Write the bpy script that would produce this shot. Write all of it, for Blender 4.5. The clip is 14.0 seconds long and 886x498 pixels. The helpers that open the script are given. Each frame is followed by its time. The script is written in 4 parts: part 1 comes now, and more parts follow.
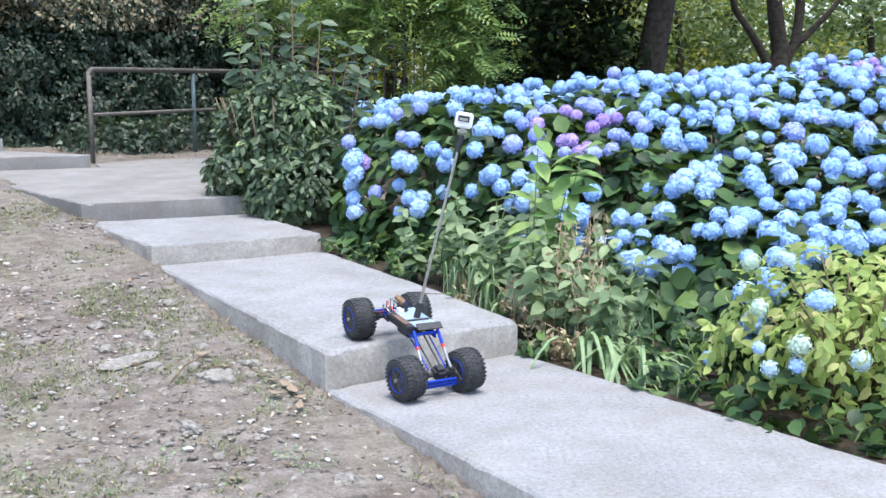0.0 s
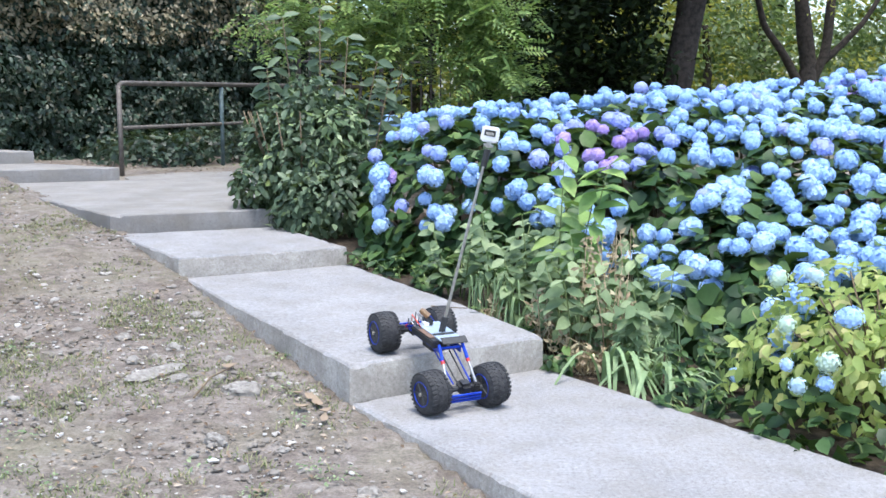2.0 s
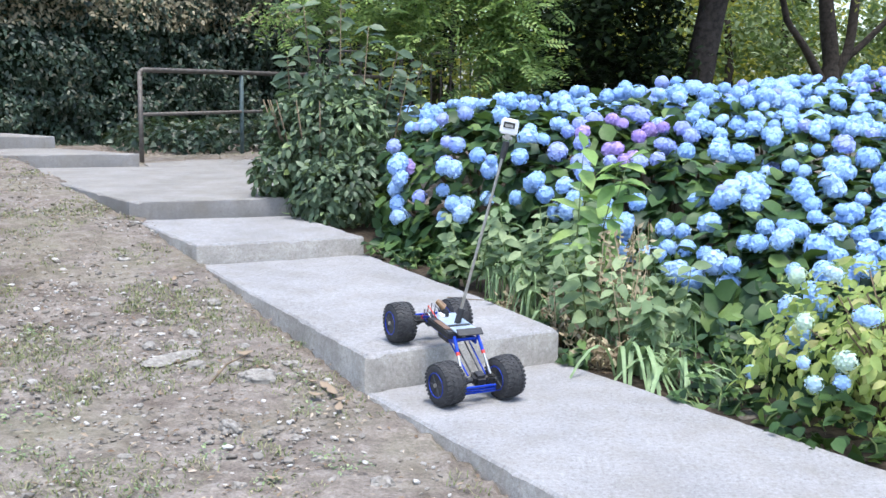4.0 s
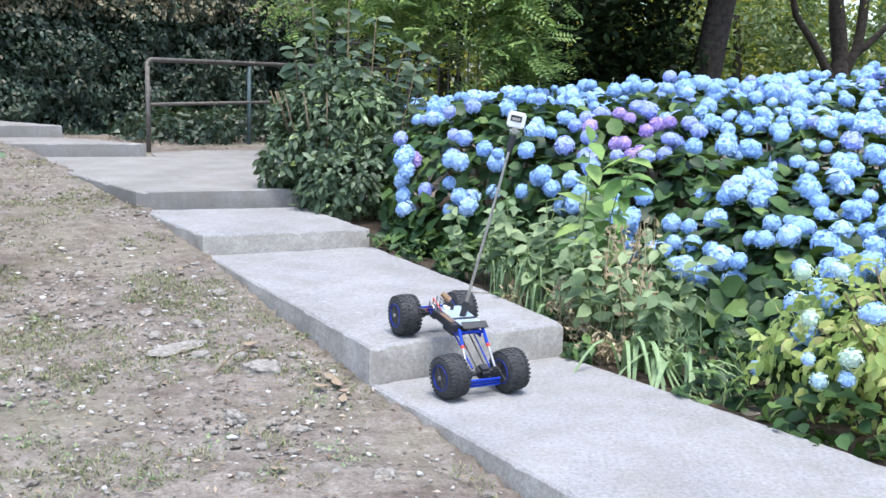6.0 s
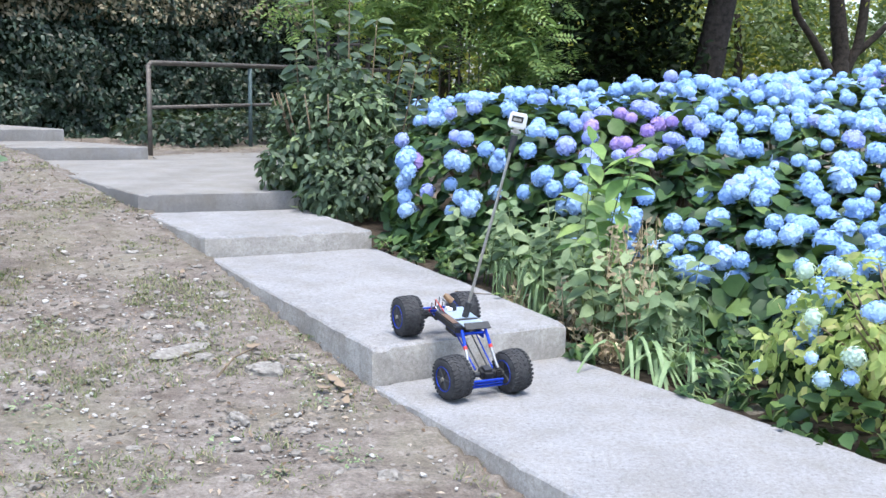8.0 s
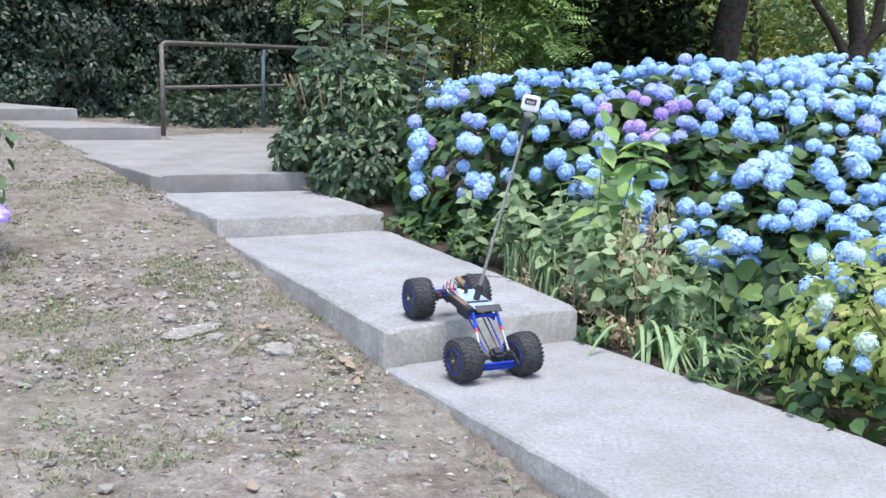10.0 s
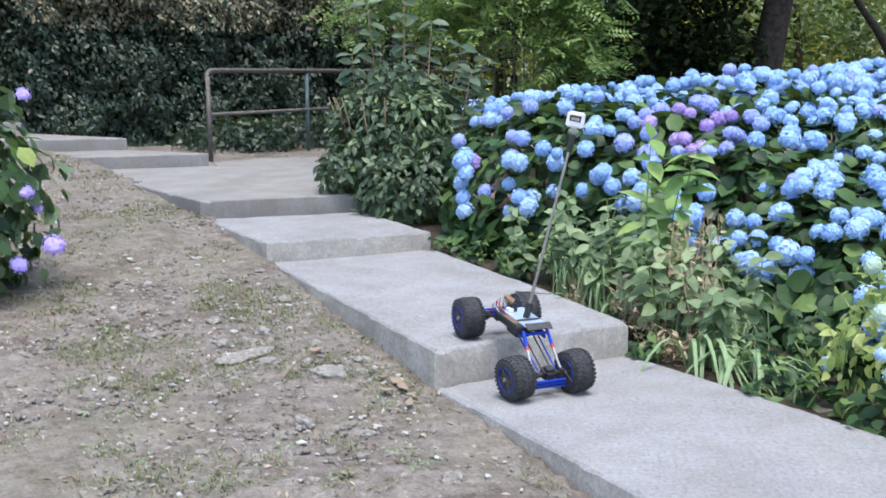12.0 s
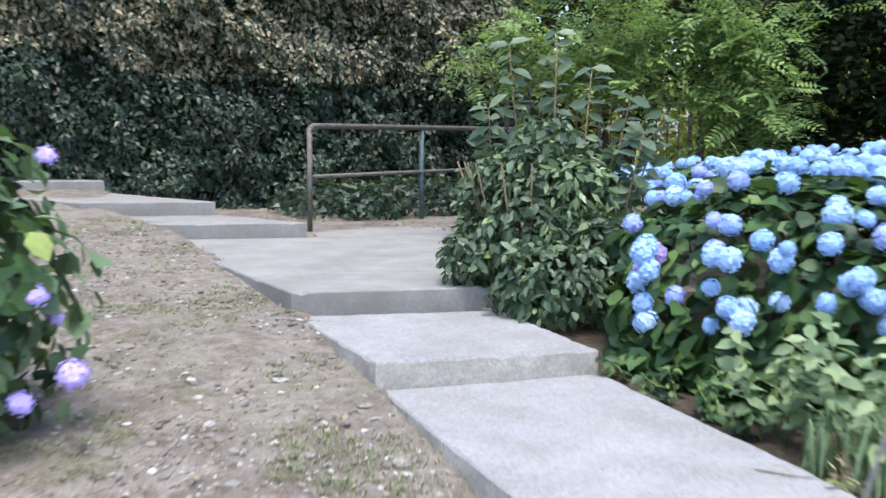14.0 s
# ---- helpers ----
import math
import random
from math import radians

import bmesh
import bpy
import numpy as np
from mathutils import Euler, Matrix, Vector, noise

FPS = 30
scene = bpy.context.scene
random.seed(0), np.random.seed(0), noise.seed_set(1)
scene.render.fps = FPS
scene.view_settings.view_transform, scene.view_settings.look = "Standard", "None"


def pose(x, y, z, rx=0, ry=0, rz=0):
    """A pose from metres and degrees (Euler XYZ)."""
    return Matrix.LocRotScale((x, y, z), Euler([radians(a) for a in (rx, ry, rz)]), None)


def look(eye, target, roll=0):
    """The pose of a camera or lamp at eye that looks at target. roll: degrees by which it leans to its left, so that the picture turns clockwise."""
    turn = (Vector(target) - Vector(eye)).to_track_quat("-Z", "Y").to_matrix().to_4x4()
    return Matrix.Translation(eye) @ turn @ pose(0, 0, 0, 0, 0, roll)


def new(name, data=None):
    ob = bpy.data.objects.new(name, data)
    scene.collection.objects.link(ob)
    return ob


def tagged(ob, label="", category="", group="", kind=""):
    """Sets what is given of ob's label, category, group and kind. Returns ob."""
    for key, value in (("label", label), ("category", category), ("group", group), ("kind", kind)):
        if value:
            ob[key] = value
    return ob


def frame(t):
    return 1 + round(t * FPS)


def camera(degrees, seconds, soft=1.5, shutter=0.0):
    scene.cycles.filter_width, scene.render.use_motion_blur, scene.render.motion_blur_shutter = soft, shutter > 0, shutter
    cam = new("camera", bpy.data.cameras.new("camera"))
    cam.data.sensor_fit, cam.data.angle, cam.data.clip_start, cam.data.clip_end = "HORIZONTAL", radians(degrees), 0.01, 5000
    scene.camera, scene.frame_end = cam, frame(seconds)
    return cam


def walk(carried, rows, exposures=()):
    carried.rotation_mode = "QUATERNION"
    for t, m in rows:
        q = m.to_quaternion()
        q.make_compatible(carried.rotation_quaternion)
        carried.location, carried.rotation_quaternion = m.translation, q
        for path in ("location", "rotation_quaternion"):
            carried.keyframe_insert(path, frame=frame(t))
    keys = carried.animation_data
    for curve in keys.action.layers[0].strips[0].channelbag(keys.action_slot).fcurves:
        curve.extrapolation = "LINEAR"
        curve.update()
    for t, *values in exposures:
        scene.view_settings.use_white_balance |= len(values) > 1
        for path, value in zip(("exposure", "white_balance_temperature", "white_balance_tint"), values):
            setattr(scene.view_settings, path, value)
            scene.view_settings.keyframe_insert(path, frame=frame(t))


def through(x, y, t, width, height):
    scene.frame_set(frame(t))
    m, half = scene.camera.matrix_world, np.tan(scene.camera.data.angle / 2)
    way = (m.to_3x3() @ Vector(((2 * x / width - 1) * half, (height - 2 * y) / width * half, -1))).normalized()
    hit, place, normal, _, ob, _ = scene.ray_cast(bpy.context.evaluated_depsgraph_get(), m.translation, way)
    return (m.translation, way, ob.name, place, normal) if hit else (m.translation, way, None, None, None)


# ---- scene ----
cam = camera(46.0, 14.0, soft=1.5, shutter=0.4)
walk(cam, [
    (0, look((0.000, 0.000, 1.150), (-0.000, 3.950, 0.521), 0.00)),
    (0.5, look((0.000, 0.000, 1.150), (-0.014, 3.946, 0.498), 0.26)),
    (1, look((0.000, 0.000, 1.150), (-0.035, 3.945, 0.491), -0.20)),
    (1.5, look((0.000, 0.000, 1.150), (-0.043, 3.949, 0.515), -0.30)),
    (2, look((0.000, 0.000, 1.150), (-0.098, 3.957, 0.574), 0.14)),
    (2.5, look((0.000, 0.000, 1.150), (-0.115, 3.964, 0.628), 0.44)),
    (3, look((0.000, 0.000, 1.150), (-0.137, 3.961, 0.609), 0.36)),
    (5.5, look((0.000, 0.000, 1.150), (-0.186, 3.939, 0.477), 1.78)),
    (6, look((0.000, 0.000, 1.150), (-0.184, 3.945, 0.513), 1.51)),
    (6.5, look((0.000, 0.000, 1.150), (-0.199, 3.944, 0.515), 2.20)),
    (7, look((0.000, 0.000, 1.150), (-0.184, 3.947, 0.530), 1.39)),
    (7.5, look((0.000, 0.000, 1.150), (-0.196, 3.944, 0.510), 0.91)),
    (8, look((0.000, 0.000, 1.150), (-0.192, 3.945, 0.517), 1.13)),
    (10.5, look((0.000, 0.000, 1.150), (-0.239, 3.926, 0.422), 1.50)),
    (11, look((0.000, 0.000, 1.150), (-0.243, 3.922, 0.404), 1.46)),
    (11.5, look((0.000, 0.000, 1.150), (-0.354, 3.917, 0.422), 0.57)),
    (12, look((-0.008, -0.008, 1.160), (-0.420, 3.919, 0.523), -0.48)),
    (12.5, look((-0.008, -0.019, 1.187), (-0.566, 3.910, 0.684), -1.23)),
    (13, look((-0.119, 0.323, 1.142), (-0.778, 4.243, 0.701), -1.26)),
    (13.5, look((-0.148, 0.373, 1.181), (-0.991, 4.257, 0.733), -1.49)),
    (13.6, look((-0.262, 0.909, 1.174), (-1.117, 4.794, 0.753), -0.17)),
    (13.7, look((-0.329, 1.051, 1.192), (-1.153, 4.943, 0.778), -0.13)),
    (14, look((-0.515, 1.644, 1.178), (-1.304, 5.543, 0.757), 0.37)),
], exposures=[(0, 1.65, 6100, 8), (8, 1.65, 6100, 8), (10.5, 1.53, 6100, 8), (11.5, 1.42, 6100, 8), (12.5, 1.36, 6100, 8), (13.5, 1.60, 6100, 8), (14, 1.65, 6100, 8)])

# ---- world and light ----
world = bpy.data.worlds.new("world")
scene.world = world
world.use_nodes = True
wn = world.node_tree
sky = wn.nodes.new("ShaderNodeTexSky")
sky.sky_type = "NISHITA"
sky.sun_disc = False
sky.sun_elevation = radians(72)
sky.sun_rotation = radians(160)
sky.air_density, sky.dust_density, sky.ozone_density = 1.0, 2.5, 1.5
wn.links.new(sky.outputs[0], wn.nodes["Background"].inputs[0])
wn.nodes["Background"].inputs[1].default_value = 0.15

sun_data = bpy.data.lights.new("sun", "SUN")
sun_data.energy, sun_data.angle, sun_data.color = 1.4, radians(22), (1.0, 0.96, 0.88)
sun = new("sun", sun_data)
sun.matrix_world = look((1.5, -4.5, 18), (0, 0, 0))


# ---- materials ----
def material(name, rough=0.7, metal=0.0, spec=0.5):
    m = bpy.data.materials.new(name)
    m.use_nodes = True
    b = m.node_tree.nodes["Principled BSDF"]
    b.inputs["Roughness"].default_value = rough
    b.inputs["Metallic"].default_value = metal
    b.inputs["Specular IOR Level"].default_value = spec
    return m, m.node_tree, b


def node(nt, kind, **values):
    n = nt.nodes.new(kind)
    for key, v in values.items():
        n.inputs[key.replace("_", " ")].default_value = v
    return n


def ramp(nt, fac, stops):
    r = nt.nodes.new("ShaderNodeValToRGB")
    while len(r.color_ramp.elements) < len(stops):
        r.color_ramp.elements.new(0.5)
    for e, (p, c) in zip(r.color_ramp.elements, stops):
        e.position, e.color = p, (*c, 1)
    nt.links.new(fac, r.inputs[0])
    return r.outputs[0]


def mix(nt, fac, a, b, mode="MIX"):
    n = nt.nodes.new("ShaderNodeMix")
    n.data_type, n.blend_type = "RGBA", mode
    for socket, v in ((n.inputs[0], fac), (n.inputs[6], a), (n.inputs[7], b)):
        if isinstance(v, (int, float)):
            socket.default_value = v
        elif isinstance(v, tuple):
            socket.default_value = (*v, 1)
        else:
            nt.links.new(v, socket)
    return n.outputs[2]


def world_noise(nt, scale, detail=4.0, rough=0.6):
    g = nt.nodes.new("ShaderNodeNewGeometry")
    n = node(nt, "ShaderNodeTexNoise", Scale=scale, Detail=detail, Roughness=rough)
    nt.links.new(g.outputs["Position"], n.inputs["Vector"])
    return n.outputs["Fac"]


def bump(nt, b, height, strength=0.4, distance=0.01):
    n = node(nt, "ShaderNodeBump", Strength=strength, Distance=distance)
    nt.links.new(height, n.inputs["Height"])
    nt.links.new(n.outputs[0], b.inputs["Normal"])


def plain(name, c1, c2, scale=30.0, rough=0.6, metal=0.0, relief=0.1, spec=0.5):
    """Two tones mixed by a noise in world space, with a fine relief."""
    m, nt, b = material(name, rough, metal, spec)
    f = world_noise(nt, scale)
    nt.links.new(ramp(nt, f, [(0.3, c1), (0.7, c2)]), b.inputs["Base Color"])
    bump(nt, b, f, relief, 0.004)
    return m


def leaf_material(name, stops, rough=0.45, through=0.3, glow=(0.20, 0.32, 0.04), spec=0.25):
    """Leaf tones that differ from leaf to leaf, a little light passing through."""
    m, nt, b = material(name, rough, 0.0, spec)
    g = nt.nodes.new("ShaderNodeNewGeometry")
    tone = ramp(nt, g.outputs["Random Per Island"], stops)
    f = world_noise(nt, 45.0, 3.0)
    tone = mix(nt, 0.55, tone, ramp(nt, f, [(0.3, (0.55, 0.55, 0.55)), (0.75, (1, 1, 1))]), "MULTIPLY")
    nt.links.new(tone, b.inputs["Base Color"])
    bump(nt, b, world_noise(nt, 120.0, 2.0), 0.25, 0.003)
    t = node(nt, "ShaderNodeBsdfTranslucent")
    nt.links.new(mix(nt, 0.5, tone, glow), t.inputs["Color"])
    mx = nt.nodes.new("ShaderNodeMixShader")
    mx.inputs[0].default_value = through
    nt.links.new(b.outputs[0], mx.inputs[1])
    nt.links.new(t.outputs[0], mx.inputs[2])
    nt.links.new(mx.outputs[0], nt.nodes["Material Output"].inputs["Surface"])
    return m


def petal_material(name, c1, c2, c3):
    """Petals: the tone differs from head to head and from floret to floret."""
    m, nt, b = material(name, 0.75, 0.0, 0.2)
    g = nt.nodes.new("ShaderNodeNewGeometry")
    o = nt.nodes.new("ShaderNodeObjectInfo")
    a = ramp(nt, o.outputs["Random"], [(0.0, c1), (0.5, c2), (1.0, c3)])
    tone = mix(nt, 0.45, a, ramp(nt, g.outputs["Random Per Island"], [(0.0, c1), (1.0, c3)]))
    nt.links.new(tone, b.inputs["Base Color"])
    t = node(nt, "ShaderNodeBsdfTranslucent")
    nt.links.new(tone, t.inputs["Color"])
    mx = nt.nodes.new("ShaderNodeMixShader")
    mx.inputs[0].default_value = 0.25
    nt.links.new(b.outputs[0], mx.inputs[1])
    nt.links.new(t.outputs[0], mx.inputs[2])
    nt.links.new(mx.outputs[0], nt.nodes["Material Output"].inputs["Surface"])
    return m


def concrete_material(name, tones, grime, grit):
    """Cast concrete: cloudy tone, coarse and fine grit, grime in patches."""
    m, nt, b = material(name, 0.92, 0.0, 0.2)
    cloud_tone = world_noise(nt, 2.6, 5.0, 0.6)
    grains = world_noise(nt, 62.0, 5.0, 0.8)
    fine = world_noise(nt, 210.0, 3.0, 0.8)
    tone = ramp(nt, cloud_tone, [(0.28, tones[0]), (0.5, tones[1]), (0.75, tones[2])])
    tone = mix(nt, grit, tone, ramp(nt, grains, [(0.33, (0.52, 0.50, 0.47)), (0.44, (0.90, 0.89, 0.88)), (0.56, (1.05, 1.05, 1.05)), (0.68, (1.40, 1.40, 1.42))]), "MULTIPLY")
    tone = mix(nt, 0.6, tone, ramp(nt, fine, [(0.35, (0.70, 0.69, 0.67)), (0.5, (1, 1, 1)), (0.66, (1.22, 1.22, 1.22))]), "MULTIPLY")
    patch = ramp(nt, world_noise(nt, 5.0, 7.0, 0.75), [(0.42, (0, 0, 0)), (0.70, (grime, grime, grime))])
    tone = mix(nt, patch, tone, mix(nt, fine, (0.13, 0.115, 0.095), (0.26, 0.235, 0.20)))
    nt.links.new(tone, b.inputs["Base Color"])
    bump(nt, b, mix(nt, 0.5, grains, fine), 0.7, 0.006)
    return m


def dirt_material():
    m, nt, b = material("dry_dirt", 0.95, 0.0, 0.15)
    big = world_noise(nt, 1.1, 6.0, 0.65)
    mid = world_noise(nt, 14.0, 6.0, 0.75)
    fine = world_noise(nt, 90.0, 4.0, 0.75)
    tone = ramp(nt, mid, [(0.30, (0.115, 0.096, 0.080)), (0.5, (0.195, 0.168, 0.145)), (0.70, (0.285, 0.255, 0.225))])
    tone = mix(nt, 0.7, tone, ramp(nt, fine, [(0.3, (0.45, 0.42, 0.38)), (0.5, (0.95, 0.95, 0.95)), (0.75, (1.5, 1.48, 1.45))]), "MULTIPLY")
    tone = mix(nt, 0.8, tone, ramp(nt, world_noise(nt, 4.0, 5.0, 0.7), [(0.35, (0.62, 0.58, 0.55)), (0.55, (1, 1, 1)), (0.75, (1.12, 1.12, 1.12))]), "MULTIPLY")
    moss = ramp(nt, big, [(0.50, (0, 0, 0)), (0.72, (0.38, 0.38, 0.38))])
    tone = mix(nt, moss, tone, (0.17, 0.17, 0.09))
    g = nt.nodes.new("ShaderNodeNewGeometry")
    xyz = nt.nodes.new("ShaderNodeSeparateXYZ")
    nt.links.new(g.outputs["Position"], xyz.inputs[0])
    far = node(nt, "ShaderNodeMapRange")
    for n, v in ((1, 14.0), (2, 19.0), (3, 0.0), (4, 1.0)):
        far.inputs[n].default_value = v
    nt.links.new(xyz.outputs["Y"], far.inputs[0])
    tone = mix(nt, far.outputs[0], tone, mix(nt, mid, (0.09, 0.12, 0.03), (0.24, 0.27, 0.07)))
    nt.links.new(tone, b.inputs["Base Color"])
    bump(nt, b, mix(nt, 0.5, mid, fine), 0.7, 0.02)
    return m


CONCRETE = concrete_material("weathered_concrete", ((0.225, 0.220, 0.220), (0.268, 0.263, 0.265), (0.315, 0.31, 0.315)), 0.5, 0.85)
# upper slabs: brown dust, and the trees' shade put into darker tones
SHADED_CONCRETE = concrete_material("dusty_shaded_concrete", ((0.185, 0.175, 0.165), (0.235, 0.225, 0.215), (0.28, 0.27, 0.26)), 0.75, 0.45)
# sides: warm soil tint, and paler than the tops to lift their shade
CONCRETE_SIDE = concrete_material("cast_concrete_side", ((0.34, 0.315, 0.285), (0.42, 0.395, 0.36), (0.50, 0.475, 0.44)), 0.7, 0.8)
DIRT = dirt_material()
SHADED_SOIL = plain("shaded_bed_soil", (0.018, 0.014, 0.010), (0.075, 0.058, 0.042), 30, 0.95, 0, 1.0, 0.15)
STONE = plain("pale_stone", (0.14, 0.125, 0.108), (0.30, 0.28, 0.25), 55, 0.9, 0, 0.5, 0.2)
PEBBLE, _nt, _b = material("pebbles", 0.9, 0.0, 0.2)
_g = _nt.nodes.new("ShaderNodeNewGeometry")
_nt.links.new(ramp(_nt, _g.outputs["Random Per Island"], [(0.0, (0.13, 0.11, 0.09)), (0.7, (0.23, 0.21, 0.185)), (1.0, (0.44, 0.42, 0.385))]), _b.inputs["Base Color"])
LITTER, _nt, _b = material("dry_leaf_litter", 0.85, 0.0, 0.2)
_g = _nt.nodes.new("ShaderNodeNewGeometry")
_nt.links.new(ramp(_nt, _g.outputs["Random Per Island"], [(0.0, (0.12, 0.08, 0.05)), (0.5, (0.22, 0.165, 0.115)), (0.85, (0.31, 0.25, 0.18)), (1.0, (0.40, 0.34, 0.27))]), _b.inputs["Base Color"])
GRASS = leaf_material("sparse_grass", [(0, (0.13, 0.16, 0.07)), (0.6, (0.23, 0.24, 0.12)), (1, (0.36, 0.33, 0.21))], 0.6)
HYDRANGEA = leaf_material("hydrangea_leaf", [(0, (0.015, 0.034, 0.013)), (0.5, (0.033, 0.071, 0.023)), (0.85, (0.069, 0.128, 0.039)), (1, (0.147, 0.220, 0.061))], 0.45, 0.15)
YELLOWED = leaf_material("yellowing_hydrangea_leaf", [(0, (0.22, 0.31, 0.10)), (0.4, (0.40, 0.50, 0.16)), (0.8, (0.55, 0.61, 0.22)), (1, (0.64, 0.58, 0.28))], 0.5, 0.5, (0.50, 0.60, 0.14))
SHRUB = leaf_material("shrub_leaf", [(0, (0.030, 0.050, 0.030)), (0.5, (0.080, 0.120, 0.070)), (0.9, (0.155, 0.205, 0.120)), (1, (0.23, 0.30, 0.11))], 0.42, 0.18)
SHOOT = leaf_material("greyish_shoot_leaf", [(0, (0.06, 0.095, 0.055)), (0.6, (0.11, 0.155, 0.09)), (1, (0.18, 0.23, 0.13))], 0.42, 0.2)
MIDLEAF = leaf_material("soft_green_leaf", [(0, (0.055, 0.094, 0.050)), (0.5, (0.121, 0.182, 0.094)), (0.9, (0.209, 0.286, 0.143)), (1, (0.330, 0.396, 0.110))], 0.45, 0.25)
LIME = leaf_material("lime_weed_leaf", [(0, (0.16, 0.28, 0.08)), (0.6, (0.26, 0.40, 0.12)), (1, (0.36, 0.48, 0.16))], 0.5, 0.35)
FRESH = leaf_material("fresh_weed_leaf", [(0, (0.10, 0.15, 0.075)), (0.5, (0.22, 0.30, 0.155)), (1, (0.37, 0.45, 0.24))], 0.5, 0.35)
STRAP = leaf_material("strap_leaf", [(0, (0.176, 0.275, 0.121)), (0.6, (0.297, 0.407, 0.209)), (1, (0.462, 0.484, 0.275))], 0.45, 0.3)
DRY = leaf_material("withered_stem", [(0, (0.230, 0.161, 0.103)), (0.6, (0.391, 0.310, 0.196)), (1, (0.529, 0.483, 0.299))], 0.8, 0.1)
IVY = leaf_material("ivy_leaf", [(0, (0.010, 0.017, 0.011)), (0.5, (0.029, 0.049, 0.033)), (0.85, (0.076, 0.113, 0.076)), (1, (0.147, 0.132, 0.087))], 0.36, 0.12)
DRYIVY = leaf_material("withered_ivy_leaf", [(0, (0.102, 0.094, 0.058)), (0.5, (0.246, 0.210, 0.131)), (1, (0.464, 0.392, 0.261))], 0.6, 0.2)
LOCUST = leaf_material("locust_leaflet", [(0, (0.10, 0.17, 0.06)), (0.5, (0.21, 0.31, 0.09)), (1, (0.36, 0.45, 0.14))], 0.5, 0.4)
# near-black tones and low sheen also carry the shade of the canopy
EVERGREEN = leaf_material("shaded_evergreen_leaf", [(0, (0.005, 0.010, 0.004)), (0.6, (0.011, 0.020, 0.008)), (1, (0.032, 0.052, 0.016))], 0.6, 0.04, spec=0.08)
# sunlight on the far trees is put into these bright yellow-green tones
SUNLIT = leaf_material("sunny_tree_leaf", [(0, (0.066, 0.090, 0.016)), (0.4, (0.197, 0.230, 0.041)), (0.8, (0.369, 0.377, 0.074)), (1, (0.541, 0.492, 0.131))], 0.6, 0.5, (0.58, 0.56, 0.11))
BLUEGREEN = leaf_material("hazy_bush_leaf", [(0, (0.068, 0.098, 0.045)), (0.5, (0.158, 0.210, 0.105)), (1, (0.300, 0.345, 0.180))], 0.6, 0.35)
BLUE = petal_material("blue_petal", (0.30, 0.48, 0.80), (0.41, 0.59, 0.86), (0.55, 0.70, 0.90))
LILAC = petal_material("lilac_petal", (0.38, 0.42, 0.80), (0.50, 0.53, 0.84), (0.40, 0.56, 0.86))
PURPLE = petal_material("purple_petal", (0.42, 0.30, 0.68), (0.50, 0.38, 0.74), (0.58, 0.45, 0.76))
PALE = petal_material("pale_green_petal", (0.50, 0.62, 0.36), (0.62, 0.70, 0.58), (0.52, 0.68, 0.86))
VIOLET = petal_material("violet_petal", (0.40, 0.35, 0.80), (0.48, 0.42, 0.85), (0.58, 0.46, 0.82))
BARK = plain("grey_bark", (0.016, 0.013, 0.011), (0.056, 0.046, 0.038), 16, 0.95, 0, 1.0, 0.2)
TWIG = plain("brown_stem", (0.10, 0.075, 0.05), (0.22, 0.17, 0.11), 30, 0.85, 0, 0.4, 0.2)
STALK = plain("green_stem", (0.10, 0.15, 0.05), (0.20, 0.24, 0.09), 30, 0.7, 0, 0.3, 0.3)
RAIL = plain("weathered_brown_paint", (0.075, 0.064, 0.055), (0.15, 0.132, 0.115), 22, 0.65, 0.3, 0.4)
TEAL = plain("worn_teal_paint", (0.055, 0.080, 0.082), (0.095, 0.135, 0.140), 25, 0.65, 0.2, 0.3)
IRON = plain("dark_iron", (0.02, 0.02, 0.018), (0.06, 0.05, 0.045), 30, 0.7, 0.4, 0.3)
RUBBER = plain("black_rubber", (0.018, 0.018, 0.020), (0.055, 0.054, 0.055), 60, 0.8, 0, 0.4, 0.35)
BLUEMETAL = plain("blue_anodised_metal", (0.01, 0.035, 0.36), (0.02, 0.07, 0.52), 60, 0.3, 0.7, 0.05)
BLACKPLASTIC = plain("black_plastic", (0.012, 0.012, 0.013), (0.035, 0.035, 0.037), 60, 0.45, 0, 0.1)
STEEL = plain("brushed_steel", (0.35, 0.34, 0.32), (0.55, 0.54, 0.52), 80, 0.35, 0.9, 0.1)
DECK = plain("pale_aluminium_deck", (0.46, 0.55, 0.68), (0.60, 0.68, 0.78), 40, 0.35, 0.55, 0.05)
WHITEPLASTIC = plain("white_plastic", (0.66, 0.67, 0.68), (0.80, 0.80, 0.80), 50, 0.4, 0, 0.05)
REDPLASTIC = plain("red_anodised_metal", (0.55, 0.04, 0.03), (0.70, 0.08, 0.05), 60, 0.35, 0.4, 0.05)
BROWN = plain("brown_shrink_wrap", (0.10, 0.06, 0.04), (0.18, 0.11, 0.07), 50, 0.5, 0, 0.1)
BRASS = plain("brass_motor_can", (0.26, 0.16, 0.09), (0.44, 0.29, 0.17), 50, 0.4, 0.8, 0.1)
GLASS = plain("dark_lens_glass", (0.01, 0.01, 0.012), (0.02, 0.02, 0.024), 30, 0.08, 0, 0.0)


# ---- shape helpers ----
def mesh_object(name, verts, faces, mat, parent=None, smooth=False):
    me = bpy.data.meshes.new(name)
    me.from_pydata([tuple(v) for v in verts], [], [tuple(f) for f in faces])
    me.materials.append(mat)
    if smooth:
        me.shade_smooth()
    ob = new(name, me)
    ob.parent = parent
    return ob


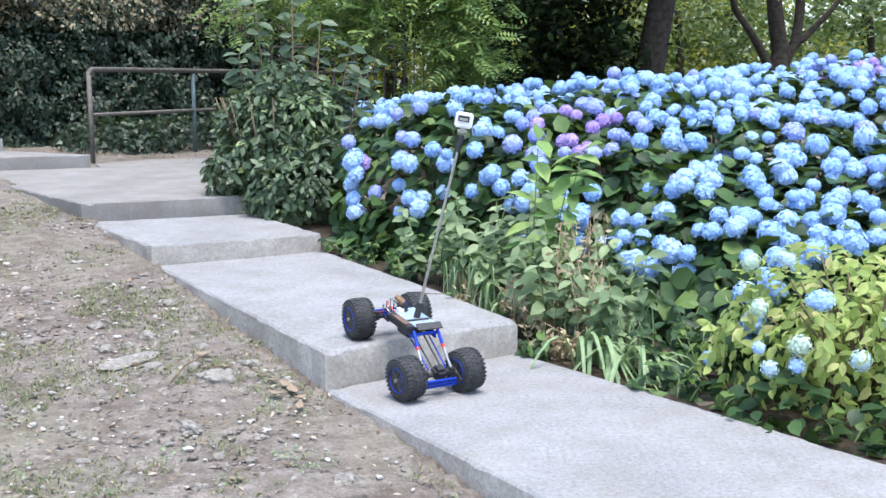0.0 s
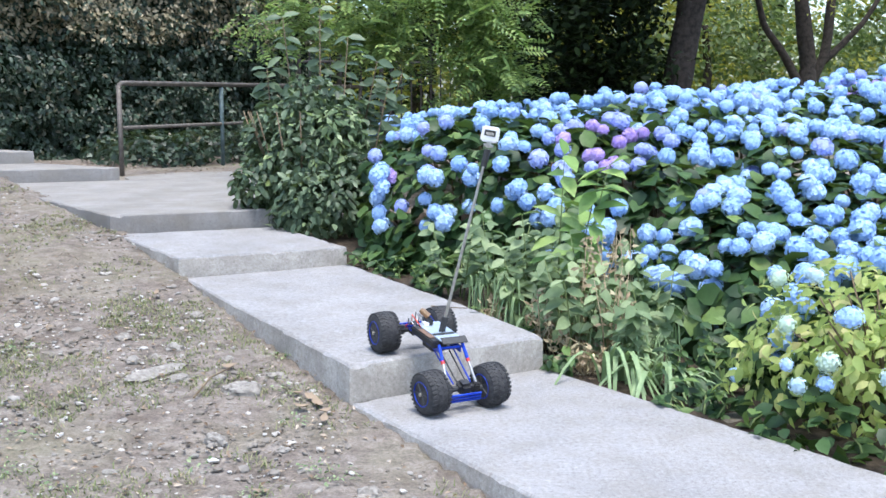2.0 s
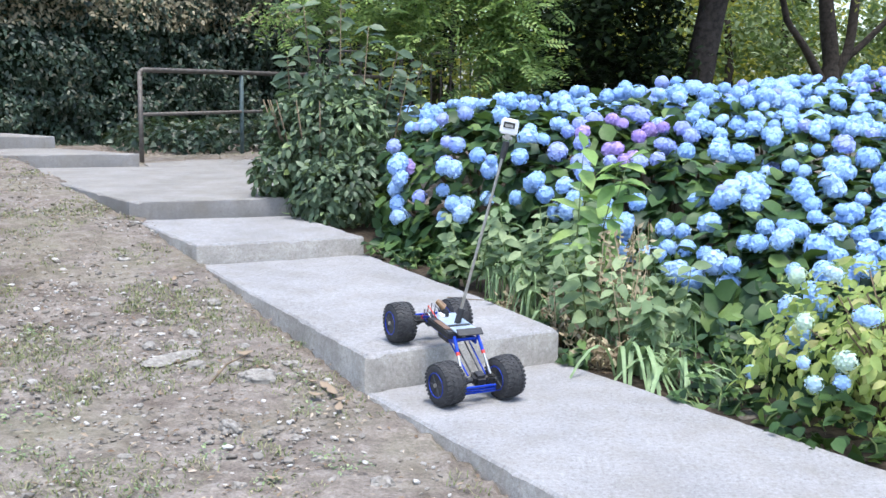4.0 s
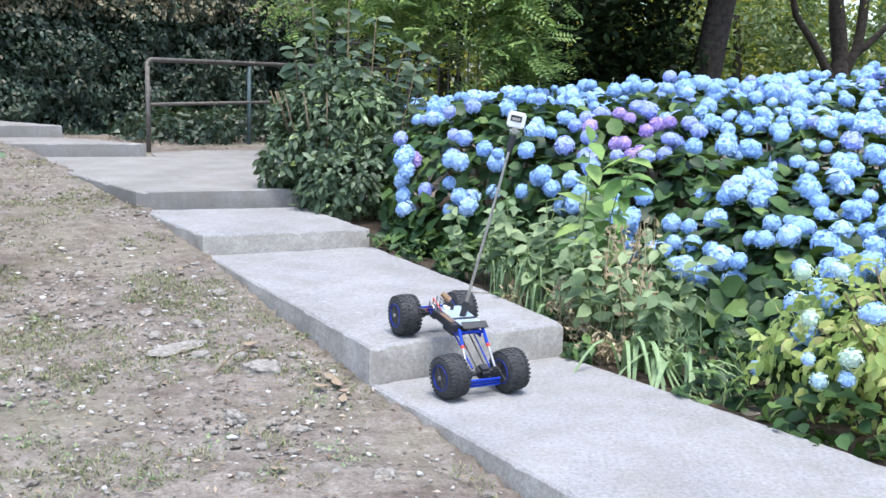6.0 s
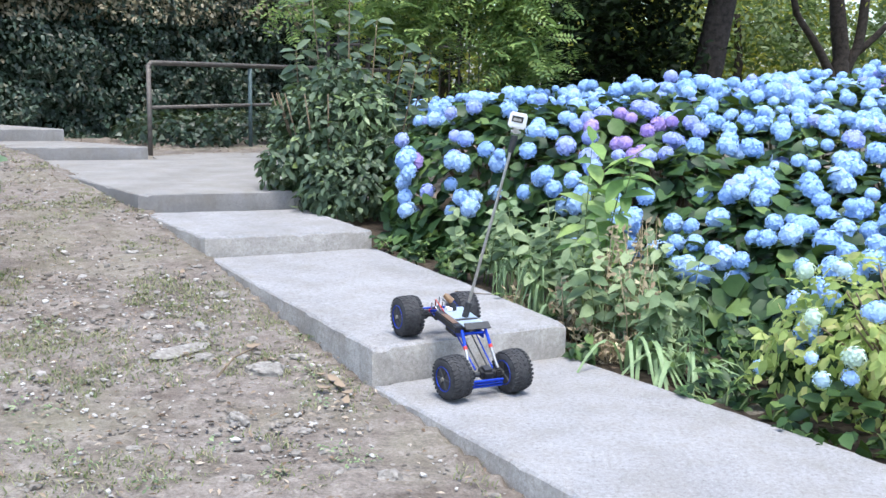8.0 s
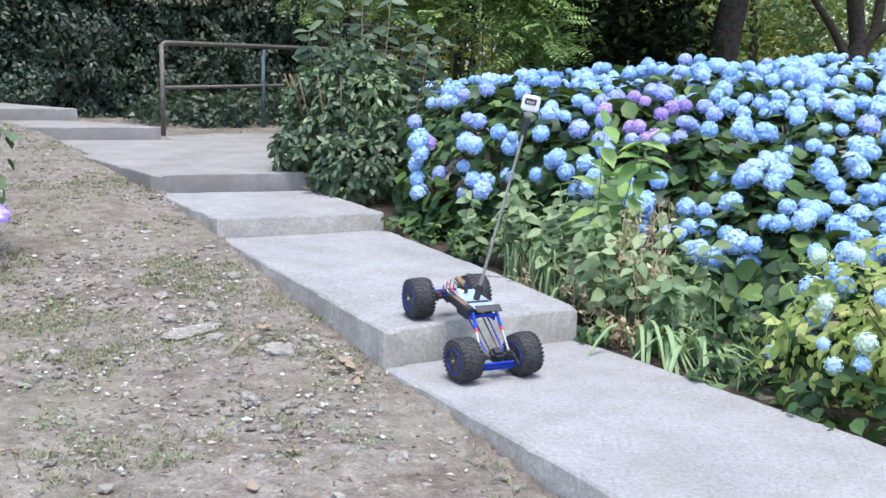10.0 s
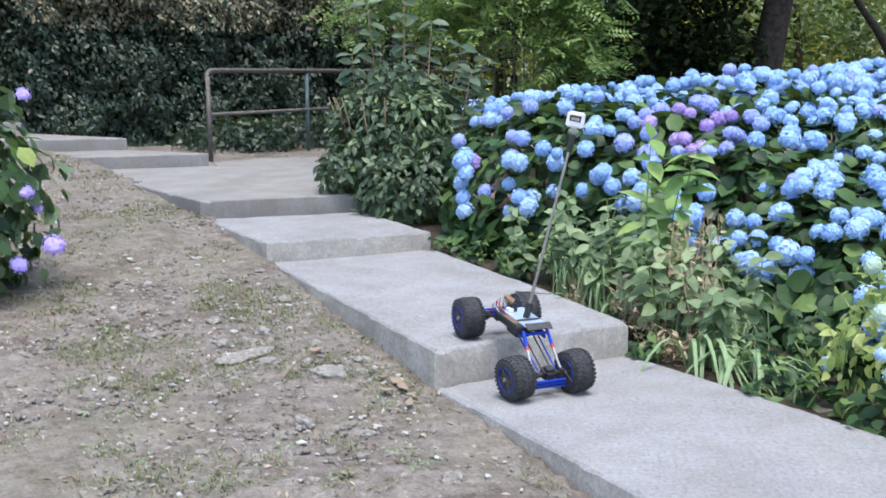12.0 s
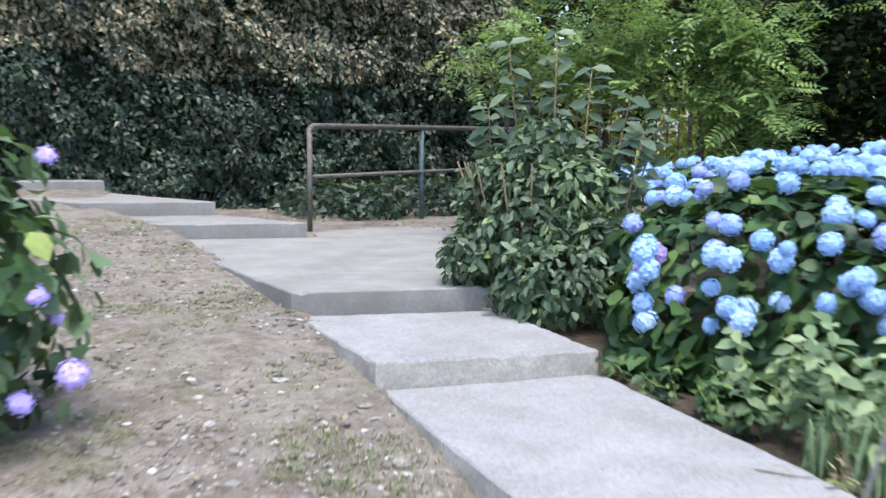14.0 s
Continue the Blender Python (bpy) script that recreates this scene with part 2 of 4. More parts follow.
def part(name, bm, mat, parent, label="", smooth=False):
    me = bpy.data.meshes.new(name)
    bmesh.ops.recalc_face_normals(bm, faces=bm.faces)
    bm.to_mesh(me)
    bm.free()
    me.materials.append(mat)
    if smooth:
        me.shade_smooth()
    ob = new(name, me)
    ob.parent = parent
    return tagged(ob, label) if label else ob


def box(bm, m, sx, sy, sz, bevel=0.0):
    made = bmesh.ops.create_cube(bm, size=1.0, matrix=m @ Matrix.Diagonal((sx, sy, sz, 1)))["verts"]
    if bevel:
        edges = list({e for v in made for e in v.link_edges})
        bmesh.ops.bevel(bm, geom=edges, offset=bevel, segments=2, affect="EDGES")


def rod(bm, a, b, r, r2=None, n=8):
    a, b = Vector(a), Vector(b)
    q = (b - a).to_track_quat("Z", "Y").to_matrix().to_4x4()
    bmesh.ops.create_cone(bm, cap_ends=True, segments=n, radius1=r, radius2=r if r2 is None else r2, depth=(b - a).length,
                          matrix=Matrix.Translation((a + b) / 2) @ q)


def tube(points, radii, n=8):
    """Vertices and faces of a tapered tube along points."""
    pts = [Vector(p) for p in points]
    verts, faces = [], []
    for i, p in enumerate(pts):
        way = (pts[min(i + 1, len(pts) - 1)] - pts[max(i - 1, 0)]).normalized()
        q = way.to_track_quat("Z", "Y")
        for k in range(n):
            a = 2 * math.pi * k / n
            verts.append(p + q @ Vector((math.cos(a), math.sin(a), 0)) * radii[i])
    for i in range(len(pts) - 1):
        for k in range(n):
            k2 = (k + 1) % n
            faces.append((i * n + k, i * n + k2, (i + 1) * n + k2, (i + 1) * n + k))
    faces.append(tuple(range(n - 1, -1, -1)))
    faces.append(tuple(range((len(pts) - 1) * n, len(pts) * n)))
    return verts, faces


def stems_of(tubes, mat, parent):
    for points, radii, n in tubes:
        v, f = tube(points, radii, n)
        mesh_object("stem", v, f, mat, parent, True)


def tubes_object(name, tubes, mat, parent=None):
    verts, faces = [], []
    for points, radii, n in tubes:
        v, f = tube(points, radii, n)
        faces += [tuple(i + len(verts) for i in q) for q in f]
        verts += v
    return mesh_object(name, verts, faces, mat, parent, True)


rng = np.random.default_rng(7)
BROAD = (np.array([[0, 0, 0], [0.36, 0.30, 0.07], [0, 0.36, 0], [-0.36, 0.30, 0.07], [0.33, 0.66, 0.05], [0, 0.70, -0.02], [-0.33, 0.66, 0.05], [0, 1.0, -0.10]]),
         np.array([[0, 1, 2], [0, 2, 3], [1, 4, 2], [4, 5, 2], [2, 5, 3], [5, 6, 3], [4, 7, 5], [5, 7, 6]]))
SLIM = (np.array([[0, 0, 0], [0.20, 0.40, 0.04], [0, 0.45, 0], [-0.20, 0.40, 0.04], [0, 1.0, -0.06]]),
        np.array([[0, 1, 2], [0, 2, 3], [1, 4, 2], [2, 4, 3]]))
POINTED = (BROAD[0] * np.array([0.66, 1, 1]), BROAD[1])
IVYLEAF = (np.array([[0, 0, 0], [0.48, 0.12, 0.04], [0.25, 0.45, 0.02], [0, 0.35, -0.02], [-0.25, 0.45, 0.02], [-0.48, 0.12, 0.04], [0, 1.0, -0.08]]),
           np.array([[0, 1, 3], [1, 2, 3], [0, 3, 5], [3, 4, 5], [2, 6, 3], [3, 6, 4]]))


def unit(a):
    return a / np.maximum(np.linalg.norm(a, axis=-1, keepdims=True), 1e-9)


def leaves_mesh(name, shape, pos, normal, way, size, mat):
    """One mesh of many leaves: each at pos, its face along normal, its tip along way."""
    v, f = shape
    n = unit(normal)
    w = unit(way - (way * n).sum(-1, keepdims=True) * n)
    side = np.cross(w, n)
    s = size[:, None, None]
    verts = pos[:, None] + s * (v[None, :, :1] * side[:, None] + v[None, :, 1:2] * w[:, None] + v[None, :, 2:] * n[:, None])
    faces = f[None] + (np.arange(len(pos)) * len(v))[:, None, None]
    verts, faces = verts.reshape(-1, 3), faces.reshape(-1, 3)
    me = bpy.data.meshes.new(name)
    me.vertices.add(len(verts))
    me.vertices.foreach_set("co", verts.ravel().astype(np.float32))
    me.loops.add(faces.size)
    me.loops.foreach_set("vertex_index", faces.ravel().astype(np.int32))
    me.polygons.add(len(faces))
    me.polygons.foreach_set("loop_start", np.arange(0, faces.size, 3, dtype=np.int32))
    me.update(calc_edges=True)
    me.materials.append(mat)
    return me


def leaves(name, shape, pos, normal, way, size, mat, parent=None):
    ob = new(name, leaves_mesh(name, shape, np.asarray(pos), np.asarray(normal), np.asarray(way), np.asarray(size), mat))
    ob.parent = parent
    return ob


def leaf_frames(n, out, spread=0.5, droop=0.5, lift=0.5):
    """Leaf faces that turn outward and up, tips that hang outward and down."""
    normal = unit(out + spread * rng.normal(size=(n, 3)) + np.array([0, 0, lift]))
    way = unit(out * 0.6 + 0.8 * rng.normal(size=(n, 3)) - np.array([0, 0, droop]))
    return normal, way


def empty(name, x=0.0, y=0.0, z=0.0):
    ob = new(name)
    ob.location = (x, y, z)
    ob.empty_display_size = 0.1
    return ob


# ---- the lie of the land ----
def along(x, y):
    return (x + 0.45) * -0.53 + (y - 3.85) * 0.85


def across(x, y):
    return (x + 0.45) * 0.85 + (y - 3.85) * 0.53


def smooth(e0, e1, v):
    t = np.clip((v - e0) / (e1 - e0), 0, 1)
    return t * t * (3 - 2 * t)


def land(x, y):
    """Height of the ground: dirt bank beside the path, planting bed on its other side."""
    s, q = along(x, y), across(x, y)
    bank = np.interp(s, [-4, -2, -1, 0, 0.5, 1.2, 2.2, 3.4, 5, 6.6, 8, 10, 14, 30], [-0.28, -0.11, -0.055, -0.015, 0.03, 0.07, 0.15, 0.26, 0.36, 0.47, 0.60, 0.66, 0.70, 0.6])
    bed = np.interp(s, [-4, -1.5, 0, 2, 3.4, 4.5, 6, 12, 30], [-0.10, -0.07, -0.04, 0.09, 0.22, 0.31, 0.345, 0.42, 0.42])
    edge = np.interp(s, [3.5, 6.6, 8.0], [0.0, -0.4, -1.0])
    z = bank + (bed - bank) * smooth(0.2, 0.7, q - edge)
    under = smooth(0.02, 0.10, q - edge) * (1 - smooth(0.78, 0.9, q - edge)) * (s < 8.5)
    return z - 0.12 * under


# ---- ground ----
def build_ground():
    xs = np.concatenate([[-600, -200, -70, -30, -16, -11], np.arange(-8.5, 4.0, 0.07), [5, 7, 10, 15, 25, 60, 200, 600]])
    ys = np.concatenate([[-600, -200, -60, -20, -8, -3, -1, 0.2], np.arange(1.0, 13.5, 0.07), [15, 18, 22, 30, 60, 200, 600]])
    gx, gy = np.meshgrid(xs, ys)
    z = land(gx, gy)
    near = (gx > -8.4) & (gx < 3.9) & (gy > 1.1) & (gy < 13.4)
    bumps = np.array([noise.noise(Vector((a * 2.2, b * 2.2, 0))) * 0.02 + noise.noise(Vector((a * 9, b * 9, 3))) * 0.010 + noise.noise(Vector((a * 21, b * 21, 7))) * 0.005
                      for a, b in zip(gx.ravel(), gy.ravel())]).reshape(gx.shape)
    z = z + np.where(near, bumps, 0)
    w, h = len(xs), len(ys)
    verts = np.stack([gx.ravel(), gy.ravel(), z.ravel()], -1)
    i = np.arange(w * h).reshape(h, w)
    faces = np.stack([i[:-1, :-1], i[:-1, 1:], i[1:, 1:], i[1:, :-1]], -1).reshape(-1, 4)
    ob = mesh_object("ground", verts.tolist(), faces.tolist(), DIRT, None, True)
    tagged(ob, "dry stony dirt bank with sparse grass", "ground", "", "structure")


build_ground()


def build_planting_bed():
    ss, qs = np.arange(-3.2, 3.7, 0.1), np.concatenate([[0.985], np.arange(1.05, 7.2, 0.15)])
    s, q = np.meshgrid(ss, qs)
    q = q + 0.03 * np.sin(s * 9) * (q < 1) - 0.10 * np.clip(-s - 0.6, 0, 1.2)
    x, y = -0.45 - 0.53 * s + 0.85 * q, 3.85 + 0.85 * s + 0.53 * q
    z = land(x, y) + 0.014 + np.array([0.012 * noise.noise(Vector((a * 8, b * 8, 1))) for a, b in zip(x.ravel(), y.ravel())]).reshape(x.shape)
    i = np.arange(x.size).reshape(x.shape)
    faces = np.stack([i[:-1, :-1], i[:-1, 1:], i[1:, 1:], i[1:, :-1]], -1).reshape(-1, 4)
    # near-black soil colour holds the shade beneath the overhanging plants
    ob = mesh_object("planting_bed", np.stack([x.ravel(), y.ravel(), z.ravel()], -1).tolist(), faces.tolist(), SHADED_SOIL, None, True)
    tagged(ob, "planting bed soil, darkened for the shade under the plants", "soil", "", "structure")


build_planting_bed()


# ---- the stepped path ----
def slab(corners, top, mat=CONCRETE, side_mat=CONCRETE_SIDE, depth=0.30):
    """A cast concrete slab with a worn, uneven and chipped rim."""
    count = len(corners)
    pts, outs = [], []
    for k in range(count):
        a, b = Vector((*corners[k], 0)), Vector((*corners[(k + 1) % count], 0))
        before = Vector((*corners[k - 1], 0))
        side = Vector((b.y - a.y, a.x - b.x, 0)).normalized()
        last = Vector((a.y - before.y, before.x - a.x, 0)).normalized()
        steps = max(2, int((b - a).length / 0.03))
        for j in range(steps):
            p = a.lerp(b, j / steps)
            out = side if j else (side + last).normalized()
            p += out * (0.008 * noise.noise(p * 3) + 0.004 * noise.noise(p * 23))
            pts.append(p)
            outs.append(out)
    n = len(pts)
    verts = []
    for p, o in zip(pts, outs):
        chip = max(0.0, noise.noise(p * 11 + Vector((3, 1, 5))) - 0.25) * 0.03 + max(0.0, noise.noise(p * 47)) * 0.005
        verts.append(tuple(p - o * (0.010 + chip * 1.4)) [:2] + (top + 0.003 * noise.noise(p * 6),))
        verts.append(tuple(p - o * 0.002)[:2] + (top - 0.007 - chip,))
        verts.append(tuple(p + o * 0.004 * noise.noise(p * 9))[:2] + (top - 0.06,))
        verts.append((p.x, p.y, top - depth))
    faces = [tuple(range(0, 4 * n, 4)), tuple(range(4 * n - 1, 0, -4))]
    for k in range(n):
        i, j = 4 * k, 4 * ((k + 1) % n)
        for r in range(3):
            faces.append((i + r + 1, j + r + 1, j + r, i + r))
    ob = mesh_object("path_slab", verts, faces, mat)
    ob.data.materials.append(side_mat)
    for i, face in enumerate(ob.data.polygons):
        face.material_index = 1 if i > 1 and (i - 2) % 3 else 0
    tagged(ob, "weathered grey concrete slab of the stepped path", "path step", "steps of the path", "structure")
    return ob


slab([(-0.44, 3.83), (1.45, 1.05), (2.30, 1.85), (1.24, 3.20), (0.66, 3.95), (0.33, 4.38)], 0.0)
slab([(-0.45, 3.85), (0.32, 4.37), (0.01, 4.98), (-0.73, 6.27), (-1.60, 5.74)], 0.14)
slab([(-1.63, 5.76), (-0.74, 6.25), (-1.32, 7.22), (-2.33, 6.76)], 0.25)
slab([(-2.37, 6.80), (-1.35, 7.27), (-1.25, 8.3), (-1.9, 10.3), (-2.45, 11.0), (-3.05, 10.75), (-3.38, 10.15), (-3.20, 9.74), (-4.35, 9.22)], 0.37, SHADED_CONCRETE, SHADED_CONCRETE)
slab([(-4.33, 9.24), (-3.28, 9.72), (-4.30, 10.30), (-5.36, 9.78)], 0.49, SHADED_CONCRETE, SHADED_CONCRETE)
slab([(-5.36, 9.80), (-4.32, 10.28), (-6.0, 11.35), (-7.1, 10.65)], 0.61, SHADED_CONCRETE, SHADED_CONCRETE)
slab([(-7.1, 10.67), (-6.0, 11.37), (-7.6, 12.3), (-8.6, 11.5)], 0.73, SHADED_CONCRETE, SHADED_CONCRETE)


# ---- handrail ----
def build_handrail():
    thing = empty("handrail", -3.45, 10.3, 0.36)
    o = Vector((-3.45, 10.3, 0.36))
    d = Vector((0.60, 1.60, 0)).normalized()
    for k in range(4):
        p = d * 1.77 * k
        bm = bmesh.new()
        rod(bm, p + Vector((0, 0, -0.1)), p + Vector((0, 0, 0.90 if k == 0 else 0.895)), 0.024, n=12)
        part("post", bm, RAIL if k != 1 else TEAL, thing, "worn teal painted post" if k == 1 else "", True)
    v, f = tube([Vector((0, 0, 0.86)), Vector((0, 0, 0.90)) + d * 0.012, Vector((0, 0, 0.918)) + d * 0.05, Vector((0, 0, 0.92)) + d * 0.12, Vector((0, 0, 0.935)) + d * 5.4], [0.025] * 5, 12)
    mesh_object("top_rail", v, f, RAIL, thing, True)
    v, f = tube([Vector((0, 0, 0.48)), Vector((0, 0, 0.49)) + d * 5.4], [0.019] * 2, 10)
    mesh_object("middle_rail", v, f, RAIL, thing, True)
    tagged(thing, "weathered brown tubular metal handrail beside the steps", "handrail")


build_handrail()


# ---- hydrangeas ----
def head_mesh(name, r, mat, florets=120, flat=0.92):
    """A mophead: a dome of four-petalled florets round a core."""
    verts, faces = [], []
    ga = math.pi * (3 - 5 ** 0.5)
    for k in range(florets):
        z = 1 - 1.55 * (k + 0.5) / florets
        a = ga * k + rng.normal() * 0.15
        h = math.sqrt(max(0, 1 - z * z))
        n = Vector((h * math.cos(a), h * math.sin(a), z))
        c = Vector((n.x, n.y, n.z * flat)) * r * (1 + rng.normal() * 0.045)
        n = (n + Vector(rng.normal(size=3)) * 0.22).normalized()
        q = n.to_track_quat("Z", "Y") @ Euler((0, 0, rng.uniform(0, 1.6))).to_quaternion()
        p = r * rng.uniform(0.19, 0.24)
        for j in range(4):
            t = j * math.pi / 2
            way, side = Vector((math.cos(t), math.sin(t), 0)), Vector((-math.sin(t), math.cos(t), 0))
            i = len(verts)
            for v in (Vector((0, 0, 0)), way * 0.55 + side * 0.48 + Vector((0, 0, 0.16)), way * 1.0 + Vector((0, 0, 0.10)), way * 0.55 - side * 0.48 + Vector((0, 0, 0.16))):
                verts.append(c + q @ (v * p))
            faces.append((i, i + 3, i + 2, i + 1))
    bm = bmesh.new()
    bmesh.ops.create_icosphere(bm, subdivisions=2, radius=r * 0.86, matrix=Matrix.Diagonal((1, 1, flat, 1)))
    i = len(verts)
    verts += [v.co.copy() for v in bm.verts]
    faces += [tuple(v.index + i for v in f.verts) for f in bm.faces]
    bm.free()
    me = bpy.data.meshes.new(name)
    me.from_pydata([tuple(v) for v in verts], [], faces)
    me.materials.append(mat)
    return me


HEADS = {key: [head_mesh("flower_head", r, mat) for r in (0.037, 0.044, 0.052)] for key, mat in (("blue", BLUE), ("lilac", LILAC), ("purple", PURPLE))}
HEADS["pale"] = [head_mesh("flower_head", r, PALE, 44) for r in (0.024, 0.029, 0.034)]
HEADS["violet"] = [head_mesh("flower_head", r, VIOLET, 40, 0.5) for r in (0.036, 0.042, 0.05)]
HEADS["small"] = [head_mesh("flower_head", r, BLUE, 40) for r in (0.026, 0.032, 0.038)]


def flower(parent, p, up, kind, label=""):
    me = HEADS[kind][rng.integers(3)]
    ob = new("flower_head", me)
    q = Vector(up).to_track_quat("Z", "Y") @ Euler((0, 0, rng.uniform(0, 6.3))).to_quaternion()
    k = rng.uniform(0.85, 1.18)
    ob.matrix_basis = Matrix.LocRotScale(Vector(p), q, Vector((k, k, k * rng.uniform(0.85, 1.1))))
    ob.parent = parent
    if label:
        tagged(ob, label)
    return ob


def recess(s):
    """How far the bank steps back behind the weeds."""
    return np.interp(s, [-1.2, -0.5, 0.2, 1.3, 2.1], [0.0, 0.42, 0.50, 0.45, 0.0])


def mound(x, y):
    """Height of the top of the hydrangea bank."""
    s, q = along(x, y), across(x, y)
    k = recess(s) / 2.7
    q = np.where(q < 4, (q - 4 * k) / (1 - k), q)
    d = q - 1.22
    steps = [-0.1, 0.0, 0.1, 0.3, 0.7, 1.3, 2.8, 4.0, 5.0, 6.0]
    upper = np.interp(d, steps, [0.05, 0.15, 0.50, 0.80, 0.98, 1.05, 1.10, 1.22, 1.24, 1.0])
    middle = np.interp(d, steps, [0.0, 0.10, 0.34, 0.50, 0.69, 0.85, 1.00, 1.14, 1.16, 0.9])
    lower = np.interp(d, steps, [-0.05, 0.02, 0.26, 0.36, 0.47, 0.62, 0.90, 1.04, 1.06, 0.8])
    a, b = np.clip((s - 0.5) / 1.0, 0, 1), np.clip((0.5 - s) / 1.1, 0, 1)
    return middle + (upper - middle) * a + (lower - middle) * b - 0.05 - np.interp(s, [2.4, 3.6], [0.0, 0.10])


def mound_point(s, q):
    q = q + recess(s) * np.clip((4 - q) / 2.7, 0, 1.03)
    return -0.45 - 0.53 * s + 0.85 * q, 3.85 + 0.85 * s + 0.53 * q


def build_hydrangea_bank():
    ds, dq = 1.25, 1.25
    starts_s = np.arange(-2.4, 5.0, ds)
    for row, q0 in enumerate(np.arange(1.32, 6.2, dq)):
        for s0 in starts_s:
            s0 = s0 + (0.0 if row % 2 else 0.4)
            cs, cq = s0 + ds / 2, q0 + dq / 2
            cx, cy = mound_point(cs, cq)
            if cs < -0.9 and row == 0 or cs > 3.2 and row == 0 or cx > 5.4:
                continue
            lift = rng.uniform(-0.03, 0.05)
            bush = empty("hydrangea_bush", cx, cy, float(land(cx, cy)))
            base = np.array([cx, cy, float(land(cx, cy))])

            def top(x, y):
                s, q = along(x, y), across(x, y)
                d2 = ((s - cs) / ds) ** 2 + ((q - cq) / dq) ** 2
                wob = np.array([noise.noise(Vector((a * 3.1, b * 3.1, 5))) for a, b in zip(np.ravel(x), np.ravel(y))]).reshape(np.shape(x))
                return mound(x, y) + lift + 0.07 - 0.28 * d2 + 0.09 * wob

            n = 900 if row == 0 else 560
            s = s0 + ds * rng.uniform(-0.12, 1.12, n)
            q = q0 + dq * rng.uniform(-0.10, 1.10, n)
            x, y = mound_point(s, q)
            zt = top(x, y)
            e = 0.08
            gx, gy = (top(x + e, y) - zt) / e, (top(x, y + e) - zt) / e
            out = unit(np.stack([-gx, -gy, np.ones(n)], -1))
            depth = rng.exponential(0.09, n)
            pos = np.stack([x, y, zt], -1) - out * depth[:, None]
            if row == 0:
                k = 620
                s2 = s0 + ds * rng.uniform(-0.1, 1.1, k)
                q2 = 1.22 + rng.exponential(0.10, k)
                x2, y2 = mound_point(s2, q2)
                z2 = land(x2, y2) + rng.uniform(0.02, 1, k) * (top(x2, y2) - land(x2, y2))
                pos = np.concatenate([pos, np.stack([x2, y2, z2], -1)])
                out = np.concatenate([out, np.tile(unit(np.array([-0.8, -0.6, 0.25])), (k, 1))])
            keep = (pos[:, 2] > land(pos[:, 0], pos[:, 1]) + 0.02) & (pos[:, 0] > -0.68 - 0.9 * (pos[:, 1] > 7.4))
            pos, out = pos[keep], out[keep]
            normal, way = leaf_frames(len(pos), out, 0.45, 0.25, 0.55)
            leaves("foliage", BROAD, pos - base, normal, way, rng.uniform(0.085, 0.15, len(pos)), HYDRANGEA, bush)
            stems = []
            for _ in range(9):
                ss, qq = s0 + ds * rng.uniform(0.1, 0.9), q0 + dq * rng.uniform(0.1, 0.9)
                a, b = mound_point(ss, qq)
                h = float(top(np.array([a]), np.array([b]))[0])
                stems.append(([Vector((cx + (a - cx) * 0.4, cy + (b - cy) * 0.4, base[2] - 0.03)) - Vector(base), Vector((a, b, base[2] + (h - base[2]) * 0.6)) - Vector(base), Vector((a, b, h - 0.04)) - Vector(base)], [0.010, 0.008, 0.005], 5))
            stems_of(stems, TWIG, bush)
            step = 0.138
            for a in np.arange(s0, s0 + ds - 0.01, step):
                for b in np.arange(q0, q0 + dq - 0.01, step):
                    if rng.random() < 0.20:
                        continue
                    ss, qq = a + step * rng.uniform(0, 1), b + step * rng.uniform(0, 1)
                    fx, fy = mound_point(ss, qq)
                    if fx < -0.60 - 0.8 * (fy > 7.4):
                        continue
                    fx, fy = np.array([fx]), np.array([fy])
                    z = top(fx, fy)
                    g = np.array([-(top(fx + e, fy) - z)[0] / e, -(top(fx, fy + e) - z)[0] / e - 0.25, 0.9])
                    g = unit(g + rng.normal(size=3) * 0.18)
                    p = np.array([fx[0], fy[0], z[0]]) + g * rng.uniform(-0.02, 0.07)
                    dp = min(math.hypot(fx[0] - 0.80, fy[0] - 6.08), math.hypot(fx[0] - 3.0, fy[0] - 7.8), math.hypot(fx[0] + 0.50, fy[0] - 6.6))
                    kind = "purple" if dp < 0.24 else "lilac" if dp < 0.40 or rng.random() < 0.08 or (fx[0] < 0.1 and rng.random() < 0.2) else "blue"
                    flower(bush, p - base, g, kind, "pale purple flower head" if kind == "purple" else "")
            if row == 0:
                for k in range(32 if cs > 1.2 else 22):
                    ss = s0 + ds * rng.random()
                    fx, fy = mound_point(ss, 1.26 + 0.05 * (k % 3))
                    if fx < -0.60:
                        continue
                    hi = float(mound(*map(np.array, mound_point(ss, 1.6))))
                    z = float(land(fx, fy)) + rng.uniform(0.28, 0.95) * (hi - float(land(fx, fy)))
                    flower(bush, np.array([fx, fy, z]) - base, unit(np.array([-0.7, -0.6, 0.5]) + rng.normal(size=3) * 0.2), "blue")
            tagged(bush, "hydrangea bush full of sky-blue mophead flowers", "hydrangea", "bank of hydrangeas")


build_hydrangea_bank()


